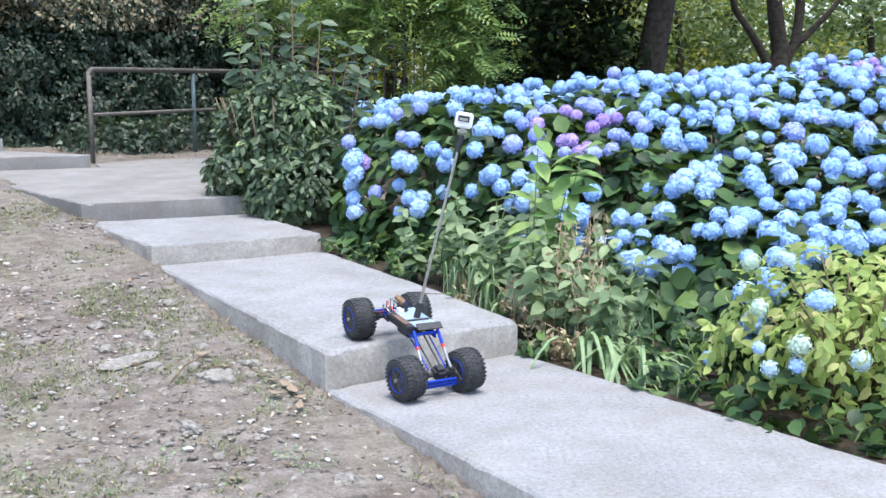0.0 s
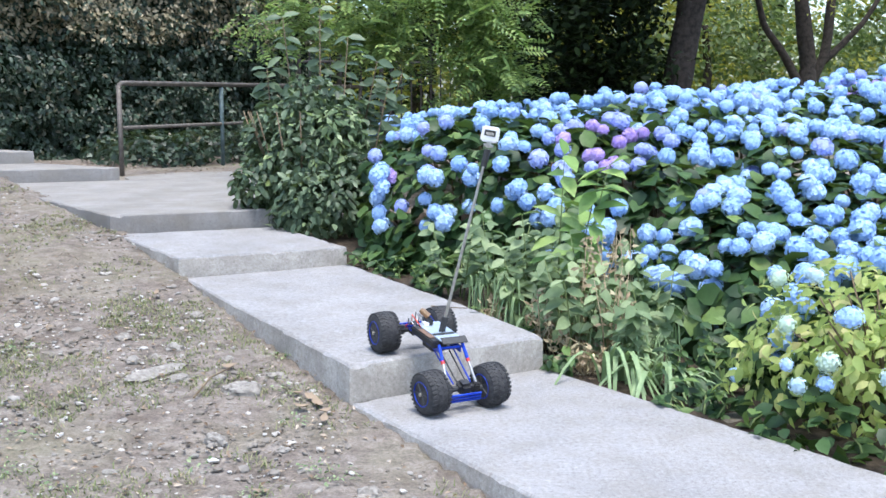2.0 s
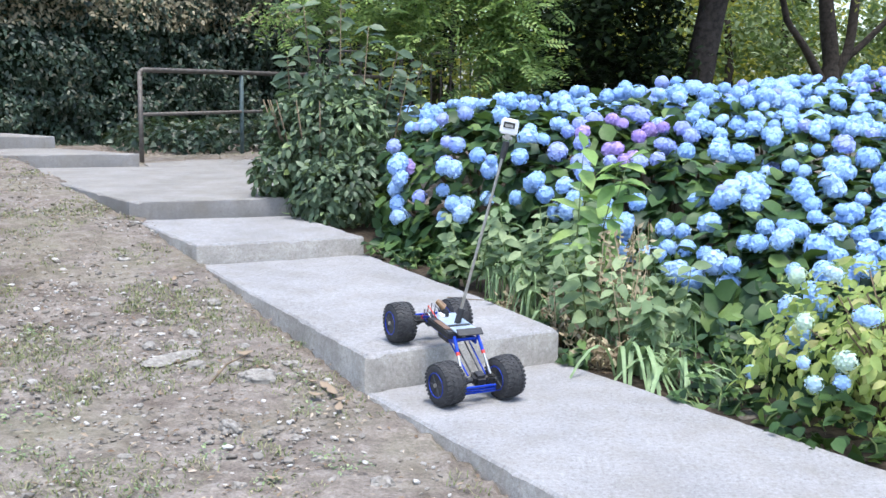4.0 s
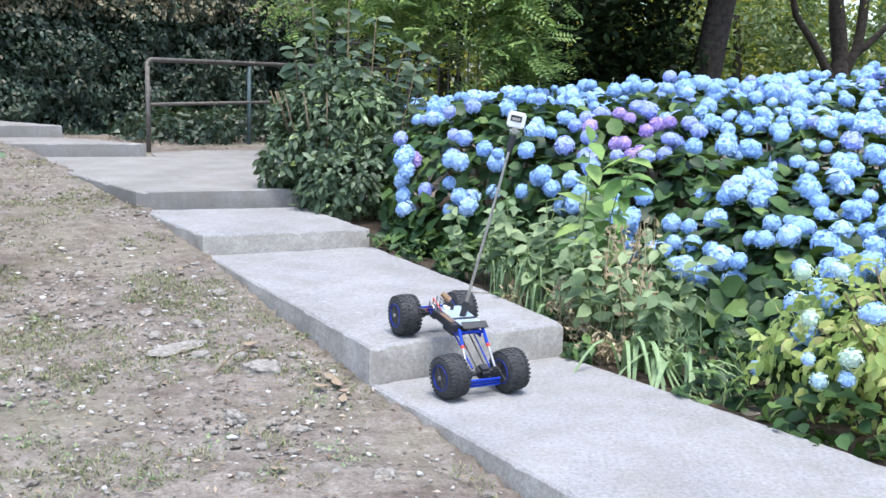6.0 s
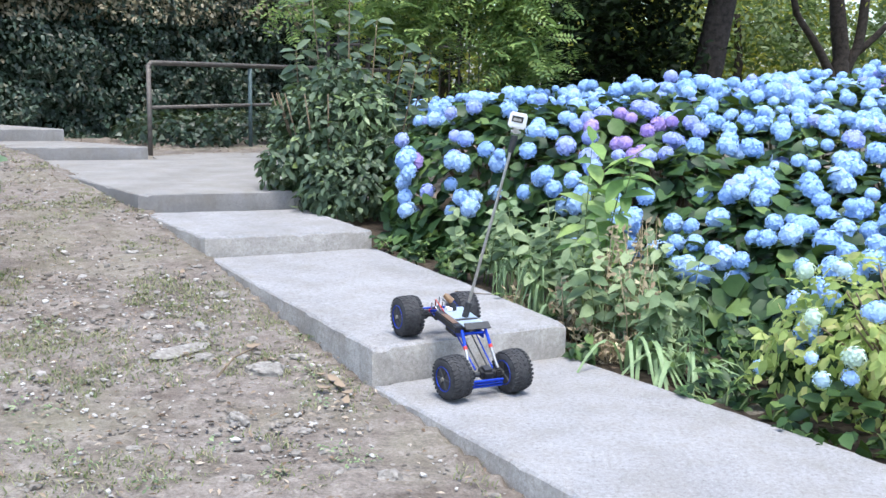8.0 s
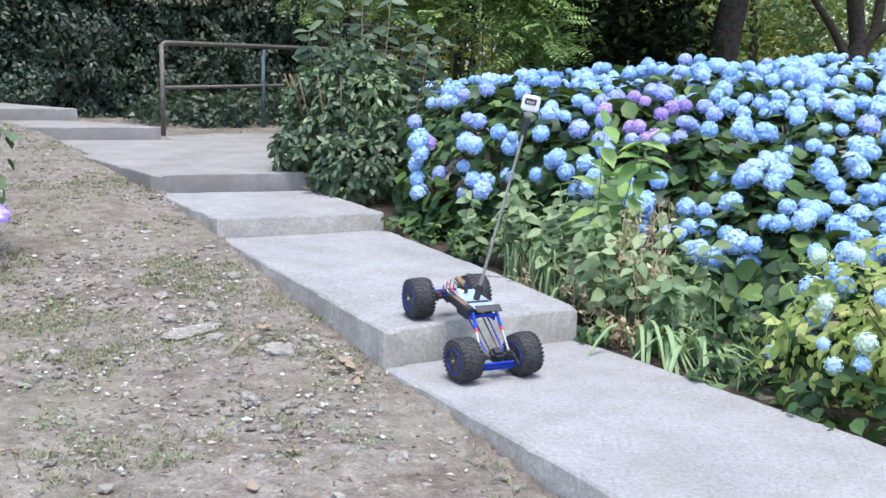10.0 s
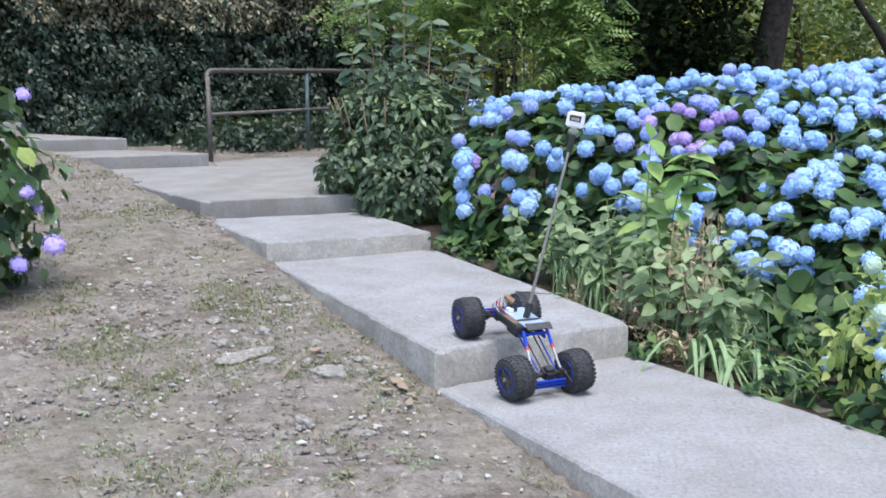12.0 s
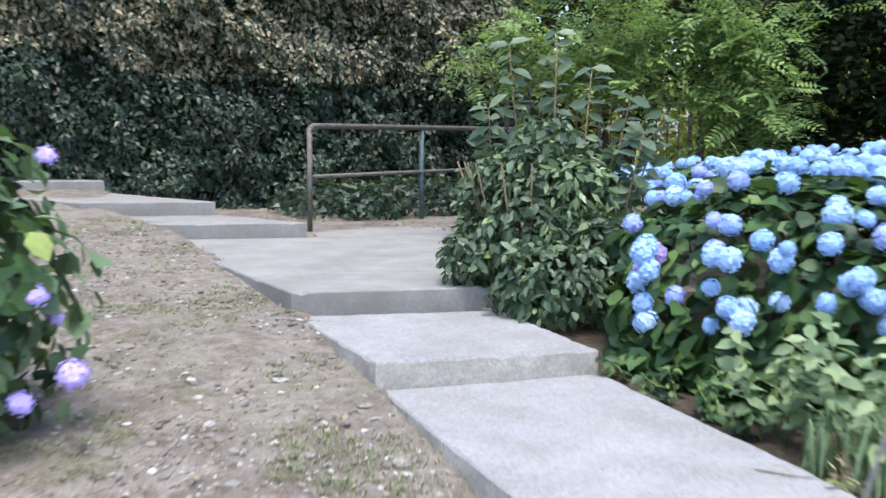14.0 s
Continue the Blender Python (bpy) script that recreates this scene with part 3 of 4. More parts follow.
def clump(name, centre, radii, count, size, shape, mat, label, category, parent=None, spread=0.5, droop=0.5, shell=0.35, lift=0.4, floor=None, leaf_name="foliage"):
    """Leaves round a lumpy ellipsoid."""
    c, r = np.array(centre), np.array(radii)
    thing = parent
    base = np.array([c[0], c[1], c[2] - r[2] if floor is None else floor])
    if parent is None:
        thing = empty(name, *base)
    d = unit(rng.normal(size=(count, 3)))
    seed = rng.uniform(0, 50)
    lump = np.array([1 + 0.28 * noise.noise(Vector(v) * 1.7 + Vector((seed, 0, 0))) + 0.16 * noise.noise(Vector(v) * 4.1 + Vector((0, seed, 0))) for v in d])
    rad = lump * (1 - rng.random(count) ** 2 * shell)
    pos = c + d * r * rad[:, None]
    keep = pos[:, 2] > (land(pos[:, 0], pos[:, 1]) + 0.02)
    pos, d = pos[keep], d[keep]
    normal, way = leaf_frames(len(pos), unit(d / r), spread, droop, lift)
    origin = base if parent is None else np.array(parent.location)
    leaves(leaf_name, shape, pos - origin, normal, way, rng.uniform(size[0], size[1], len(pos)), mat, thing)
    if parent is None:
        tagged(thing, label, category)
    return thing


# ---- yellowing hydrangea beside the lowest slab ----
def build_yellowing_bush():
    bush = clump("hydrangea_bush", (1.58, 3.80, 0.22), (0.58, 0.46, 0.34), 1900, (0.04, 0.075), POINTED, YELLOWED, "hydrangea bush with yellowing leaves and fading flowers", "hydrangea", shell=0.7, droop=1.0, lift=0.35, spread=0.7, floor=-0.04)
    clump("", (1.48, 3.52, 0.03), (0.50, 0.32, 0.12), 230, (0.05, 0.085), BROAD, HYDRANGEA, "", "", parent=bush, leaf_name="low_foliage")
    o = Vector(bush.location)
    stems = []
    for _ in range(34):
        a = rng.uniform(0, 6.28)
        r = rng.uniform(0.1, 0.42)
        tip = Vector((1.58 + r * math.cos(a), 3.78 + r * math.sin(a), rng.uniform(0.25, 0.55)))
        root = Vector((1.58 + 0.25 * r * math.cos(a), 3.80 + 0.25 * r * math.sin(a), -0.05))
        stems.append(([root - o, root.lerp(tip, 0.55) + Vector((0, 0, 0.06)) - o, tip - o], [0.006, 0.005, 0.003], 5))
    stems_of(stems, TWIG, bush)
    for k in range(26):
        a, e = rng.uniform(2.6, 6.0), rng.uniform(-0.4, 1.1)
        n = Vector((math.cos(a) * math.cos(e), math.sin(a) * math.cos(e) - 0.3, math.sin(e))).normalized()
        p = Vector((1.58 + 0.62 * n.x, 3.78 + 0.50 * n.y, 0.25 + 0.37 * n.z))
        flower(bush, p - o, n, "pale" if k % 5 < 3 else "small", "fading pale green flower head" if k % 5 < 3 else "")


build_yellowing_bush()


# ---- bush beside the dirt bank ----
def build_bank_bush():
    bush = clump("hydrangea_bush", (-3.17, 4.75, 0.68), (0.66, 0.62, 0.68), 1500, (0.07, 0.14), BROAD, MIDLEAF, "green hydrangea bush with a few violet flowers on the dirt bank", "hydrangea", shell=0.6, droop=0.8, floor=0.03)
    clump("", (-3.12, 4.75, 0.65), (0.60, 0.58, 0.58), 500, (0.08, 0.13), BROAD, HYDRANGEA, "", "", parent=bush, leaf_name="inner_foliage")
    # dark low clump, mostly out of view, added to shade the dirt
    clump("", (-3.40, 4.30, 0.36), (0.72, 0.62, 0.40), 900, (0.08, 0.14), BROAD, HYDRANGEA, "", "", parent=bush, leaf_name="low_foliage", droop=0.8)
    o = np.array(bush.location)
    for x, y, z in ((-2.37, 4.7, 0.40), (-2.63, 5.0, 1.11), (-2.5, 4.7, 0.66), (-2.60, 4.5, 0.85), (-2.66, 4.4, 1.20), (-2.52, 4.85, 0.56), (-2.50, 4.6, 0.32), (-2.78, 4.5, 1.26), (-2.82, 4.3, 1.05), (-2.76, 4.25, 0.62)):
        flower(bush, np.array([x, y, z]) - o, unit(np.array([0.5, -0.6, 0.7])), "violet", "violet flower head")
    stems = []
    for _ in range(14):
        a = rng.uniform(0, 6.28)
        stems.append(([Vector((0.1 * math.cos(a), 0.1 * math.sin(a), -0.05)), Vector((0.35 * math.cos(a), 0.35 * math.sin(a), 0.45)), Vector((0.45 * math.cos(a), 0.45 * math.sin(a), 0.9))], [0.012, 0.009, 0.005], 5))
    stems_of(stems, TWIG, bush)


build_bank_bush()


# ---- mixed shrub by the handrail ----
def build_shrub():
    bush = clump("shrub", (-1.20, 7.55, 0.66), (0.40, 0.45, 0.46), 3400, (0.035, 0.085), POINTED, SHRUB, "mixed green shrub with upright leafy shoots beside the steps", "shrub", shell=0.5, droop=0.9, spread=0.6, floor=0.30)
    clump("", (-1.02, 7.22, 0.42), (0.38, 0.36, 0.26), 1700, (0.035, 0.085), POINTED, SHRUB, "", "", parent=bush, leaf_name="low_foliage", droop=0.9)
    clump("", (-0.95, 7.4, 0.90), (0.22, 0.24, 0.20), 320, (0.05, 0.10), SLIM, FRESH, "", "", parent=bush, leaf_name="young_foliage", droop=0.9)
    for cx, cy, cz, r in ((-1.42, 7.55, 0.92, 0.20), (-1.12, 7.5, 1.10, 0.22), (-0.92, 7.6, 0.98, 0.20), (-1.48, 7.35, 0.55, 0.20), (-0.80, 7.3, 0.62, 0.18)):
        clump("", (cx, cy, cz), (r, r, r * 0.9), 480, (0.04, 0.095), POINTED, SHRUB, "", "", parent=bush, leaf_name="branch_foliage", droop=0.9, spread=0.7)
    o = np.array(bush.location)
    stems, pos, way = [], [], []
    for x, y, top, lean in ((-1.40, 7.6, 1.35, -0.05), (-1.10, 7.7, 1.78, 0.02), (-1.22, 7.75, 1.72, -0.14), (-0.98, 7.7, 1.58, 0.10), (-0.90, 7.6, 1.40, 0.24), (-0.80, 7.6, 1.32, 0.32), (-0.78, 7.55, 1.22, 0.20)):
        a, b = np.array([x, y, 0.3]), np.array([x + lean, y - 0.05, top])
        stems.append(([Vector(a - o), Vector((a + b) / 2 - o), Vector(b - o)], [0.010, 0.007, 0.003], 5))
        for t in np.linspace(0.45, 1.0, 12):
            for sgn in (-1, 1):
                pos.append(a + (b - a) * t)
                way.append([sgn * 0.9 + rng.normal() * 0.3, rng.normal() * 0.6, 0.25 - rng.random() * 0.6])
    pos, way = np.array(pos), np.array(way)
    leaves("shoot_leaves", POINTED, pos - o, unit(np.array([0, -0.6, 0.8]) + rng.normal(size=pos.shape) * 0.4), way, rng.uniform(0.08, 0.15, len(pos)), SHOOT, bush)
    for _ in range(16):
        a = rng.uniform(0, 6.28)
        stems.append(([Vector((0.1 * math.cos(a), 0.1 * math.sin(a), -0.05)), Vector((0.3 * math.cos(a), 0.3 * math.sin(a), 0.4)), Vector((0.42 * math.cos(a), 0.42 * math.sin(a), 0.75))], [0.011, 0.008, 0.004], 5))
    stems_of(stems, TWIG, bush)


build_shrub()


# ---- weeds along the path ----
def blade(root, way, length, width, rise):
    """A long arching strap leaf of several segments."""
    verts, faces = [], []
    side = Vector((way.y, -way.x, 0)).normalized()
    for k in range(8):
        t = k / 7
        p = root + way * length * t * (0.45 + 0.55 * t) + Vector((0, 0, rise * (1.7 * t - 1.9 * t * t)))
        w = width * (0.55 + 0.9 * t) * (1 - t) ** 0.6 + 0.001
        verts += [p - side * w, p + Vector((0, 0, -w * 0.35)), p + side * w]
        if k:
            i = 3 * (k - 1)
            faces += [(i, i + 1, i + 4, i + 3), (i + 1, i + 2, i + 5, i + 4)]
    return verts, faces


def strap_plant(x, y, count, length, rise, lean=(0, 0), label="clump of long arching strap leaves"):
    z = float(land(x, y))
    plant = empty("strap_leaf_plant", x, y, z)
    for _ in range(count):
        a = rng.uniform(0, 6.28)
        way = Vector((math.cos(a) + lean[0], math.sin(a) + lean[1], 0)).normalized()
        k = rng.uniform(0.6, 1.1)
        v, f = blade(Vector((rng.normal() * 0.03, rng.normal() * 0.03, -0.01)), way, length * k, rng.uniform(0.009, 0.016), rise * rng.uniform(0.7, 1.2))
        mesh_object("leaf_blade", v, f, STRAP, plant, True)
    tagged(plant, label, "plant", "strap-leaved plants")


strap_plant(0.62, 4.32, 20, 0.34, 0.42, (0.3, -0.5))
strap_plant(0.76, 4.22, 18, 0.34, 0.36, (0.4, -0.5))
strap_plant(0.88, 4.10, 12, 0.28, 0.30, (0.4, -0.5))
strap_plant(0.22, 5.00, 12, 0.16, 0.55)
strap_plant(0.36, 4.86, 12, 0.16, 0.55)


def broad_weed(x, y, height, count, size, mat, label, lean=0.0):
    z = float(land(x, y))
    plant = empty("weed", x, y, z)
    stems, pos, way = [], [], []
    for _ in range(count):
        a = rng.uniform(0, 6.28)
        h = height * rng.uniform(0.65, 1.05)
        tip = np.array([0.16 * math.cos(a) + lean, 0.16 * math.sin(a), h])
        root = np.array([0.04 * math.cos(a), 0.04 * math.sin(a), -0.02])
        stems.append(([Vector(root), Vector((root + tip) / 2 + [0, 0, 0.03]), Vector(tip)], [0.005, 0.004, 0.002], 5))
        for t in np.linspace(0.35, 1.0, 7):
            b = rng.uniform(0, 6.28)
            for k in (0, math.pi):
                pos.append(root + (tip - root) * t)
                way.append([math.cos(b + k), math.sin(b + k) - 0.2, 0.1 - 0.7 * rng.random()])
    stems_of(stems, STALK, plant)
    pos, way = np.array(pos), np.array(way)
    leaves("leaves", POINTED, pos, unit(np.array([0, -0.35, 0.9]) + rng.normal(size=pos.shape) * 0.3), way, rng.uniform(size[0], size[1], len(pos)), mat, plant)
    tagged(plant, label, "weed", "weeds beside the path")
    return plant


broad_weed(0.46, 5.00, 0.88, 4, (0.11, 0.18), LIME, "tall fresh green weed with large pointed leaves", 0.14)
for wx, wy, wh, wn in ((0.16, 5.35, 0.56, 6), (0.34, 5.18, 0.60, 6), (0.30, 4.95, 0.46, 6), (-0.05, 5.62, 0.42, 6), (0.50, 4.62, 0.44, 6), (0.84, 4.55, 0.50, 6), (0.62, 4.75, 0.56, 6), (0.74, 4.42, 0.36, 6)):
    broad_weed(wx, wy, wh, wn, (0.06, 0.12), FRESH, "leafy green weed beside the concrete path")
for wx, wy, wh in ((0.95, 4.22, 0.26), (1.06, 4.05, 0.24), (1.12, 4.20, 0.32), (0.98, 3.98, 0.14), (-0.22, 5.72, 0.16), (-0.38, 6.00, 0.14), (-0.55, 6.25, 0.12), (-0.62, 6.55, 0.16), (0.20, 4.80, 0.16), (0.42, 4.45, 0.12), (0.98, 3.64, 0.05), (0.88, 3.80, 0.08), (1.34, 3.36, 0.06), (1.56, 3.22, 0.07), (1.74, 3.06, 0.08)):
    broad_weed(wx, wy, wh, 4, (0.045, 0.085), HYDRANGEA, "low dark green creeping weed at the slab edge")


def grass_clump(x, y, height, count):
    z = float(land(x, y))
    plant = empty("grass_clump", x, y, z)
    for _ in range(count):
        a = rng.uniform(0, 6.28)
        v, f = blade(Vector((rng.normal() * 0.05, rng.normal() * 0.05, -0.01)), Vector((math.cos(a), math.sin(a), 0)), height * rng.uniform(0.2, 0.55), 0.004, height * rng.uniform(1.2, 2.3))
        mesh_object("grass_blade", v, f, STRAP, plant, True)
    tagged(plant, "tall thin pale green grass among the weeds", "grass", "weeds beside the path")


for gx0, gy0, gh in ((0.26, 5.05, 0.40), (0.48, 4.80, 0.42), (0.66, 4.58, 0.40), (0.40, 5.10, 0.44), (0.58, 4.66, 0.45), (0.10, 5.30, 0.30), (0.80, 4.38, 0.30)):
    grass_clump(gx0, gy0, gh, 24)


def withered_weed(x, y, height, count):
    z = float(land(x, y))
    plant = empty("withered_weed", x, y, z)
    stems, pos, way = [], [], []
    for _ in range(count):
        a = rng.uniform(0, 6.28)
        r = rng.uniform(0.03, 0.16)
        tip = np.array([r * math.cos(a), r * math.sin(a), height * rng.uniform(0.5, 1.05)])
        mid = tip * 0.5 + rng.normal(size=3) * 0.02
        stems.append(([Vector((0.02 * math.cos(a), 0.02 * math.sin(a), -0.02)), Vector(mid), Vector(tip)], [0.004, 0.003, 0.0015], 4))
        for t in rng.uniform(0.3, 1.0, 16):
            pos.append(tip * t + rng.normal(size=3) * 0.01)
            way.append(rng.normal(size=3))
    stems_of(stems, DRY, plant)
    pos, way = np.array(pos), np.array(way)
    leaves("dry_leaves", SLIM, pos, unit(rng.normal(size=pos.shape) + [0, -0.3, 0.5]), way, rng.uniform(0.02, 0.05, len(pos)), DRY, plant)
    tagged(plant, "withered brown weed stems with dry seed heads", "weed", "weeds beside the path")


withered_weed(0.54, 4.66, 0.62, 10)
withered_weed(0.70, 4.70, 0.60, 9)
withered_weed(0.44, 4.55, 0.20, 12)
withered_weed(0.62, 4.50, 0.46, 10)
withered_weed(0.36, 4.70, 0.30, 12)
withered_weed(0.52, 4.40, 0.16, 14)
withered_weed(0.14, 5.10, 0.14, 12)


# ---- ivy-covered hedge behind the handrail ----
def hedge_leaves(name, p0, p1, height, count, size, mat, thick, origin, parent, face=(0.62, -0.78), low=0.0, shape=IVYLEAF, power=0.9):
    t, h = rng.random(count), low + (1 - low) * rng.random(count) ** power
    p0, p1 = np.array(p0), np.array(p1)
    xy = p0 + (p1 - p0) * t[:, None]
    f = np.array(face)
    lump = np.array([noise.noise(Vector((a * 4 + p0[0] * 2, b * 7, 2))) * 0.55 + noise.noise(Vector((a * 12 + p0[0] * 5, b * 21, 8))) * 0.32 for a, b in zip(t, h)])
    out = lump * thick - rng.exponential(0.08, count) - 0.25 * h * thick
    xy = xy + f * out[:, None]
    z = land(xy[:, 0], xy[:, 1]) + h * height
    pos = np.stack([xy[:, 0], xy[:, 1], z], -1)
    o = np.tile([f[0], f[1], 0.25], (count, 1))
    normal, way = leaf_frames(count, unit(o), 0.5, 1.0, 0.25)
    return leaves(name, shape, pos - origin, normal, way, rng.uniform(size[0], size[1], count), mat, parent)


def build_hedge():
    """The ivy wall is cut into lengths, each one thing."""
    ends = [np.array(p) for p in ((-10.4, 8.3), (-8.6, 9.7), (-6.8, 11.1), (-5.0, 12.5), (-3.3, 13.9), (-2.1, 15.2))]
    for a, b in zip(ends[:-1], ends[1:]):
        mid = (a + b) / 2
        o = np.array([mid[0], mid[1], float(land(mid[0], mid[1]))])
        thing = empty("ivy_hedge", *o)
        side = np.array([0.62, -0.78])
        verts, faces = [], []
        for i in range(9):
            for j in range(11):
                p = a + (b - a) * i / 8
                k = 0.18 * noise.noise(Vector((p[0] * 1.3, p[1] * 1.3, j * 0.6)))
                q = p + side * (k - 0.42)
                verts.append((q[0] - o[0], q[1] - o[1], j * 0.44 - 0.1))
        for i in range(8):
            for j in range(10):
                n = i * 11 + j
                faces.append((n, n + 11, n + 12, n + 1))
        # near-black sheet behind the ivy, in place of the shade between leaves
        core = mesh_object("dark_backing_sheet", verts, faces, EVERGREEN, thing, True)
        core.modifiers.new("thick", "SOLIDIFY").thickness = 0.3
        hedge_leaves("ivy", a, b, 4.3, 11500, (0.045, 0.095), IVY, 0.85, o, thing, shape=POINTED, power=1.5)
        hedge_leaves("dry_ivy", a, b, 4.3, 9000, (0.045, 0.09), DRYIVY, 0.75, o, thing, low=0.33, shape=POINTED)
        tagged(thing, "tall dark green ivy-covered hedge behind the path", "hedge", "lengths of ivy hedge")


build_hedge()
clump("ivy_ground_cover", (-3.15, 12.75, 0.42), (0.75, 0.75, 0.36), 1800, (0.05, 0.09), IVYLEAF, IVY, "low ivy ground cover under the handrail", "ivy", shell=0.3, floor=0.4)
clump("ivy_ground_cover", (-2.1, 13.0, 0.42), (0.7, 0.8, 0.34), 1100, (0.05, 0.09), IVYLEAF, IVY, "low ivy ground cover under the handrail", "ivy", shell=0.3, floor=0.4)


for ix, iy, ir in ((-3.60, 11.95, 0.55), (-3.30, 11.75, 0.32), (-3.95, 12.3, 0.6), (-2.55, 12.6, 0.4)):
    clump("ivy_ground_cover", (ix, iy, 0.42), (ir, ir, 0.32), int(1500 * ir), (0.05, 0.09), IVYLEAF, IVY, "low ivy ground cover under the handrail", "ivy", shell=0.3, floor=0.4)


# ---- trees ----
def limb(points, r0, r1, n=10, wob=0.04):
    pts = [Vector(p) for p in points]
    fine, radii = [], []
    m = 5 * (len(pts) - 1)
    for k in range(m + 1):
        t = k / m * (len(pts) - 1)
        i = min(int(t), len(pts) - 2)
        p = pts[i].lerp(pts[i + 1], t - i)
        p += Vector((noise.noise(p * 1.7), noise.noise(p * 1.7 + Vector((9, 0, 0))), 0)) * wob * min(1, k)
        fine.append(p)
        radii.append((r0 + (r1 - r0) * k / m) * (1 + 0.08 * noise.noise(p * 5)))
    return fine, radii, n


def sprays(name, centres, radius, per, size, mat, parent, origin, pinnate=False, droop=0.6):
    """A crown: sprays of leaves round many centres."""
    pos, way, nor = [], [], []
    for c, r in zip(centres, np.broadcast_to(radius, len(centres))):
        for _ in range(per):
            p = np.array(c) + rng.normal(size=3) * r * [0.5, 0.5, 0.38]
            d = unit(rng.normal(size=3) * [1, 1, 0.5] - [0, 0, droop])
            if not pinnate:
                pos.append(p)
                way.append(d)
                nor.append(rng.normal(size=3) * 0.6 + [0, 0, 0.9])
                continue
            up = unit(rng.normal(size=3) * 0.35 + [0, -0.2, 1])
            side = unit(np.cross(d, up))
            for k in range(6):
                q = p + d * 0.045 * k
                for sg in (-1, 1):
                    pos.append(q)
                    way.append(side * sg + d * 0.45)
                    nor.append(up)
            pos.append(p + d * 0.27)
            way.append(d)
            nor.append(up)
    pos, way, nor = np.array(pos), np.array(way), np.array(nor)
    return leaves(name, SLIM if pinnate or size[1] < 0.13 else POINTED, pos - origin, nor, way, rng.uniform(size[0], size[1], len(pos)), mat, parent)


def cloud(n, lo, hi):
    return rng.uniform(lo, hi, (n, 3))


def tree(x, y, limbs, crown, label, bark=BARK):
    z = float(land(x, y))
    thing = empty("tree", x, y, z)
    o = Vector((x, y, z))
    first = limbs[0]
    tubes_object("trunk", [limb([Vector(p) - o for p in first[0]], first[1], first[2], 14)], bark, thing)
    for pts, r0, r1 in limbs[1:]:
        tubes_object("limb", [limb([Vector(p) - o for p in pts], r0, r1, 8)], bark, thing)
    for centres, radius, per, size, mat, pin in crown:
        sprays("crown", centres, radius, per, size, mat, thing, np.array(o), pin)
    tagged(thing, label, "tree")
    return thing


tree(0.23, 11.2, [([(0.23, 11.2, 0.2), (0.18, 11.2, 1.6), (0.03, 11.1, 3.2), (-0.02, 11, 5)], 0.09, 0.05), ([(0.18, 11.2, 1.8), (-0.62, 10.9, 2.6), (-1.62, 10.6, 2.5)], 0.04, 0.012),
                  ([(0.13, 11.2, 2.0), (0.68, 10.8, 2.7), (1.08, 10.5, 2.3)], 0.04, 0.012)],
     [(np.concatenate([cloud(64, (-1.32, 10.3, 1.55), (0.48, 11.0, 2.2)), cloud(46, (-2.12, 10.2, 2.2), (1.38, 11.6, 4.0)), cloud(20, (-0.07, 10.4, 1.10), (0.43, 10.9, 1.7)), cloud(9, (-2.07, 9.8, 1.75), (-1.52, 10.3, 2.3))]), 0.26, 13, (0.055, 0.085), LOCUST, True)],
     "young locust tree with light green feathery leaves", BARK)
# the crown is out of view, thickened to shade the evergreens below
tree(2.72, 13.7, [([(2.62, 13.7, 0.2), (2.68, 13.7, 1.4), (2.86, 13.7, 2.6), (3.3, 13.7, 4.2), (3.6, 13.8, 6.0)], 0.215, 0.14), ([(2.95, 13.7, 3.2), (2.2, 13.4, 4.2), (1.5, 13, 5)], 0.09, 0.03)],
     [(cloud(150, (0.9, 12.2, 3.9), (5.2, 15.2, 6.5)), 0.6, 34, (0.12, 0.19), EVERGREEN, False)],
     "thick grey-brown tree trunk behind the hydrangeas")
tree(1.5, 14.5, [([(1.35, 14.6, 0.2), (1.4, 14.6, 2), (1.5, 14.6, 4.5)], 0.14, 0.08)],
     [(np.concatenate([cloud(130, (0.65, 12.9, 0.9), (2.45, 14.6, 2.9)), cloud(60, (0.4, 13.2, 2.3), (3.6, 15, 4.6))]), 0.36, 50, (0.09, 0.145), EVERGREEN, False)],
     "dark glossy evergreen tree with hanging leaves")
tree(5.4, 17.0, [([(5.35, 17, 0.2), (5.40, 17, 1.0), (5.38, 17, 1.7), (5.2, 16.95, 2.8), (5.0, 16.9, 4.5)], 0.19, 0.08), ([(5.36, 17, 1.15), (5.05, 16.9, 1.65), (4.6, 16.8, 2.3), (4.2, 16.6, 3.6)], 0.09, 0.035), ([(5.40, 17, 1.3), (5.62, 17, 1.8), (5.75, 17, 3.0), (5.9, 17, 4.4)], 0.10, 0.05),
                 ([(5.60, 17, 1.7), (6.2, 17, 2.3), (6.9, 17, 3.6)], 0.06, 0.03), ([(5.45, 17, 1.4), (6.4, 17, 1.35), (7.6, 17, 0.95)], 0.035, 0.02)],
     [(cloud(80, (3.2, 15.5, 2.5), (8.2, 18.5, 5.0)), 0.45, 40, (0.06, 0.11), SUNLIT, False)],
     "dark forked tree with a sunny yellow-green crown")
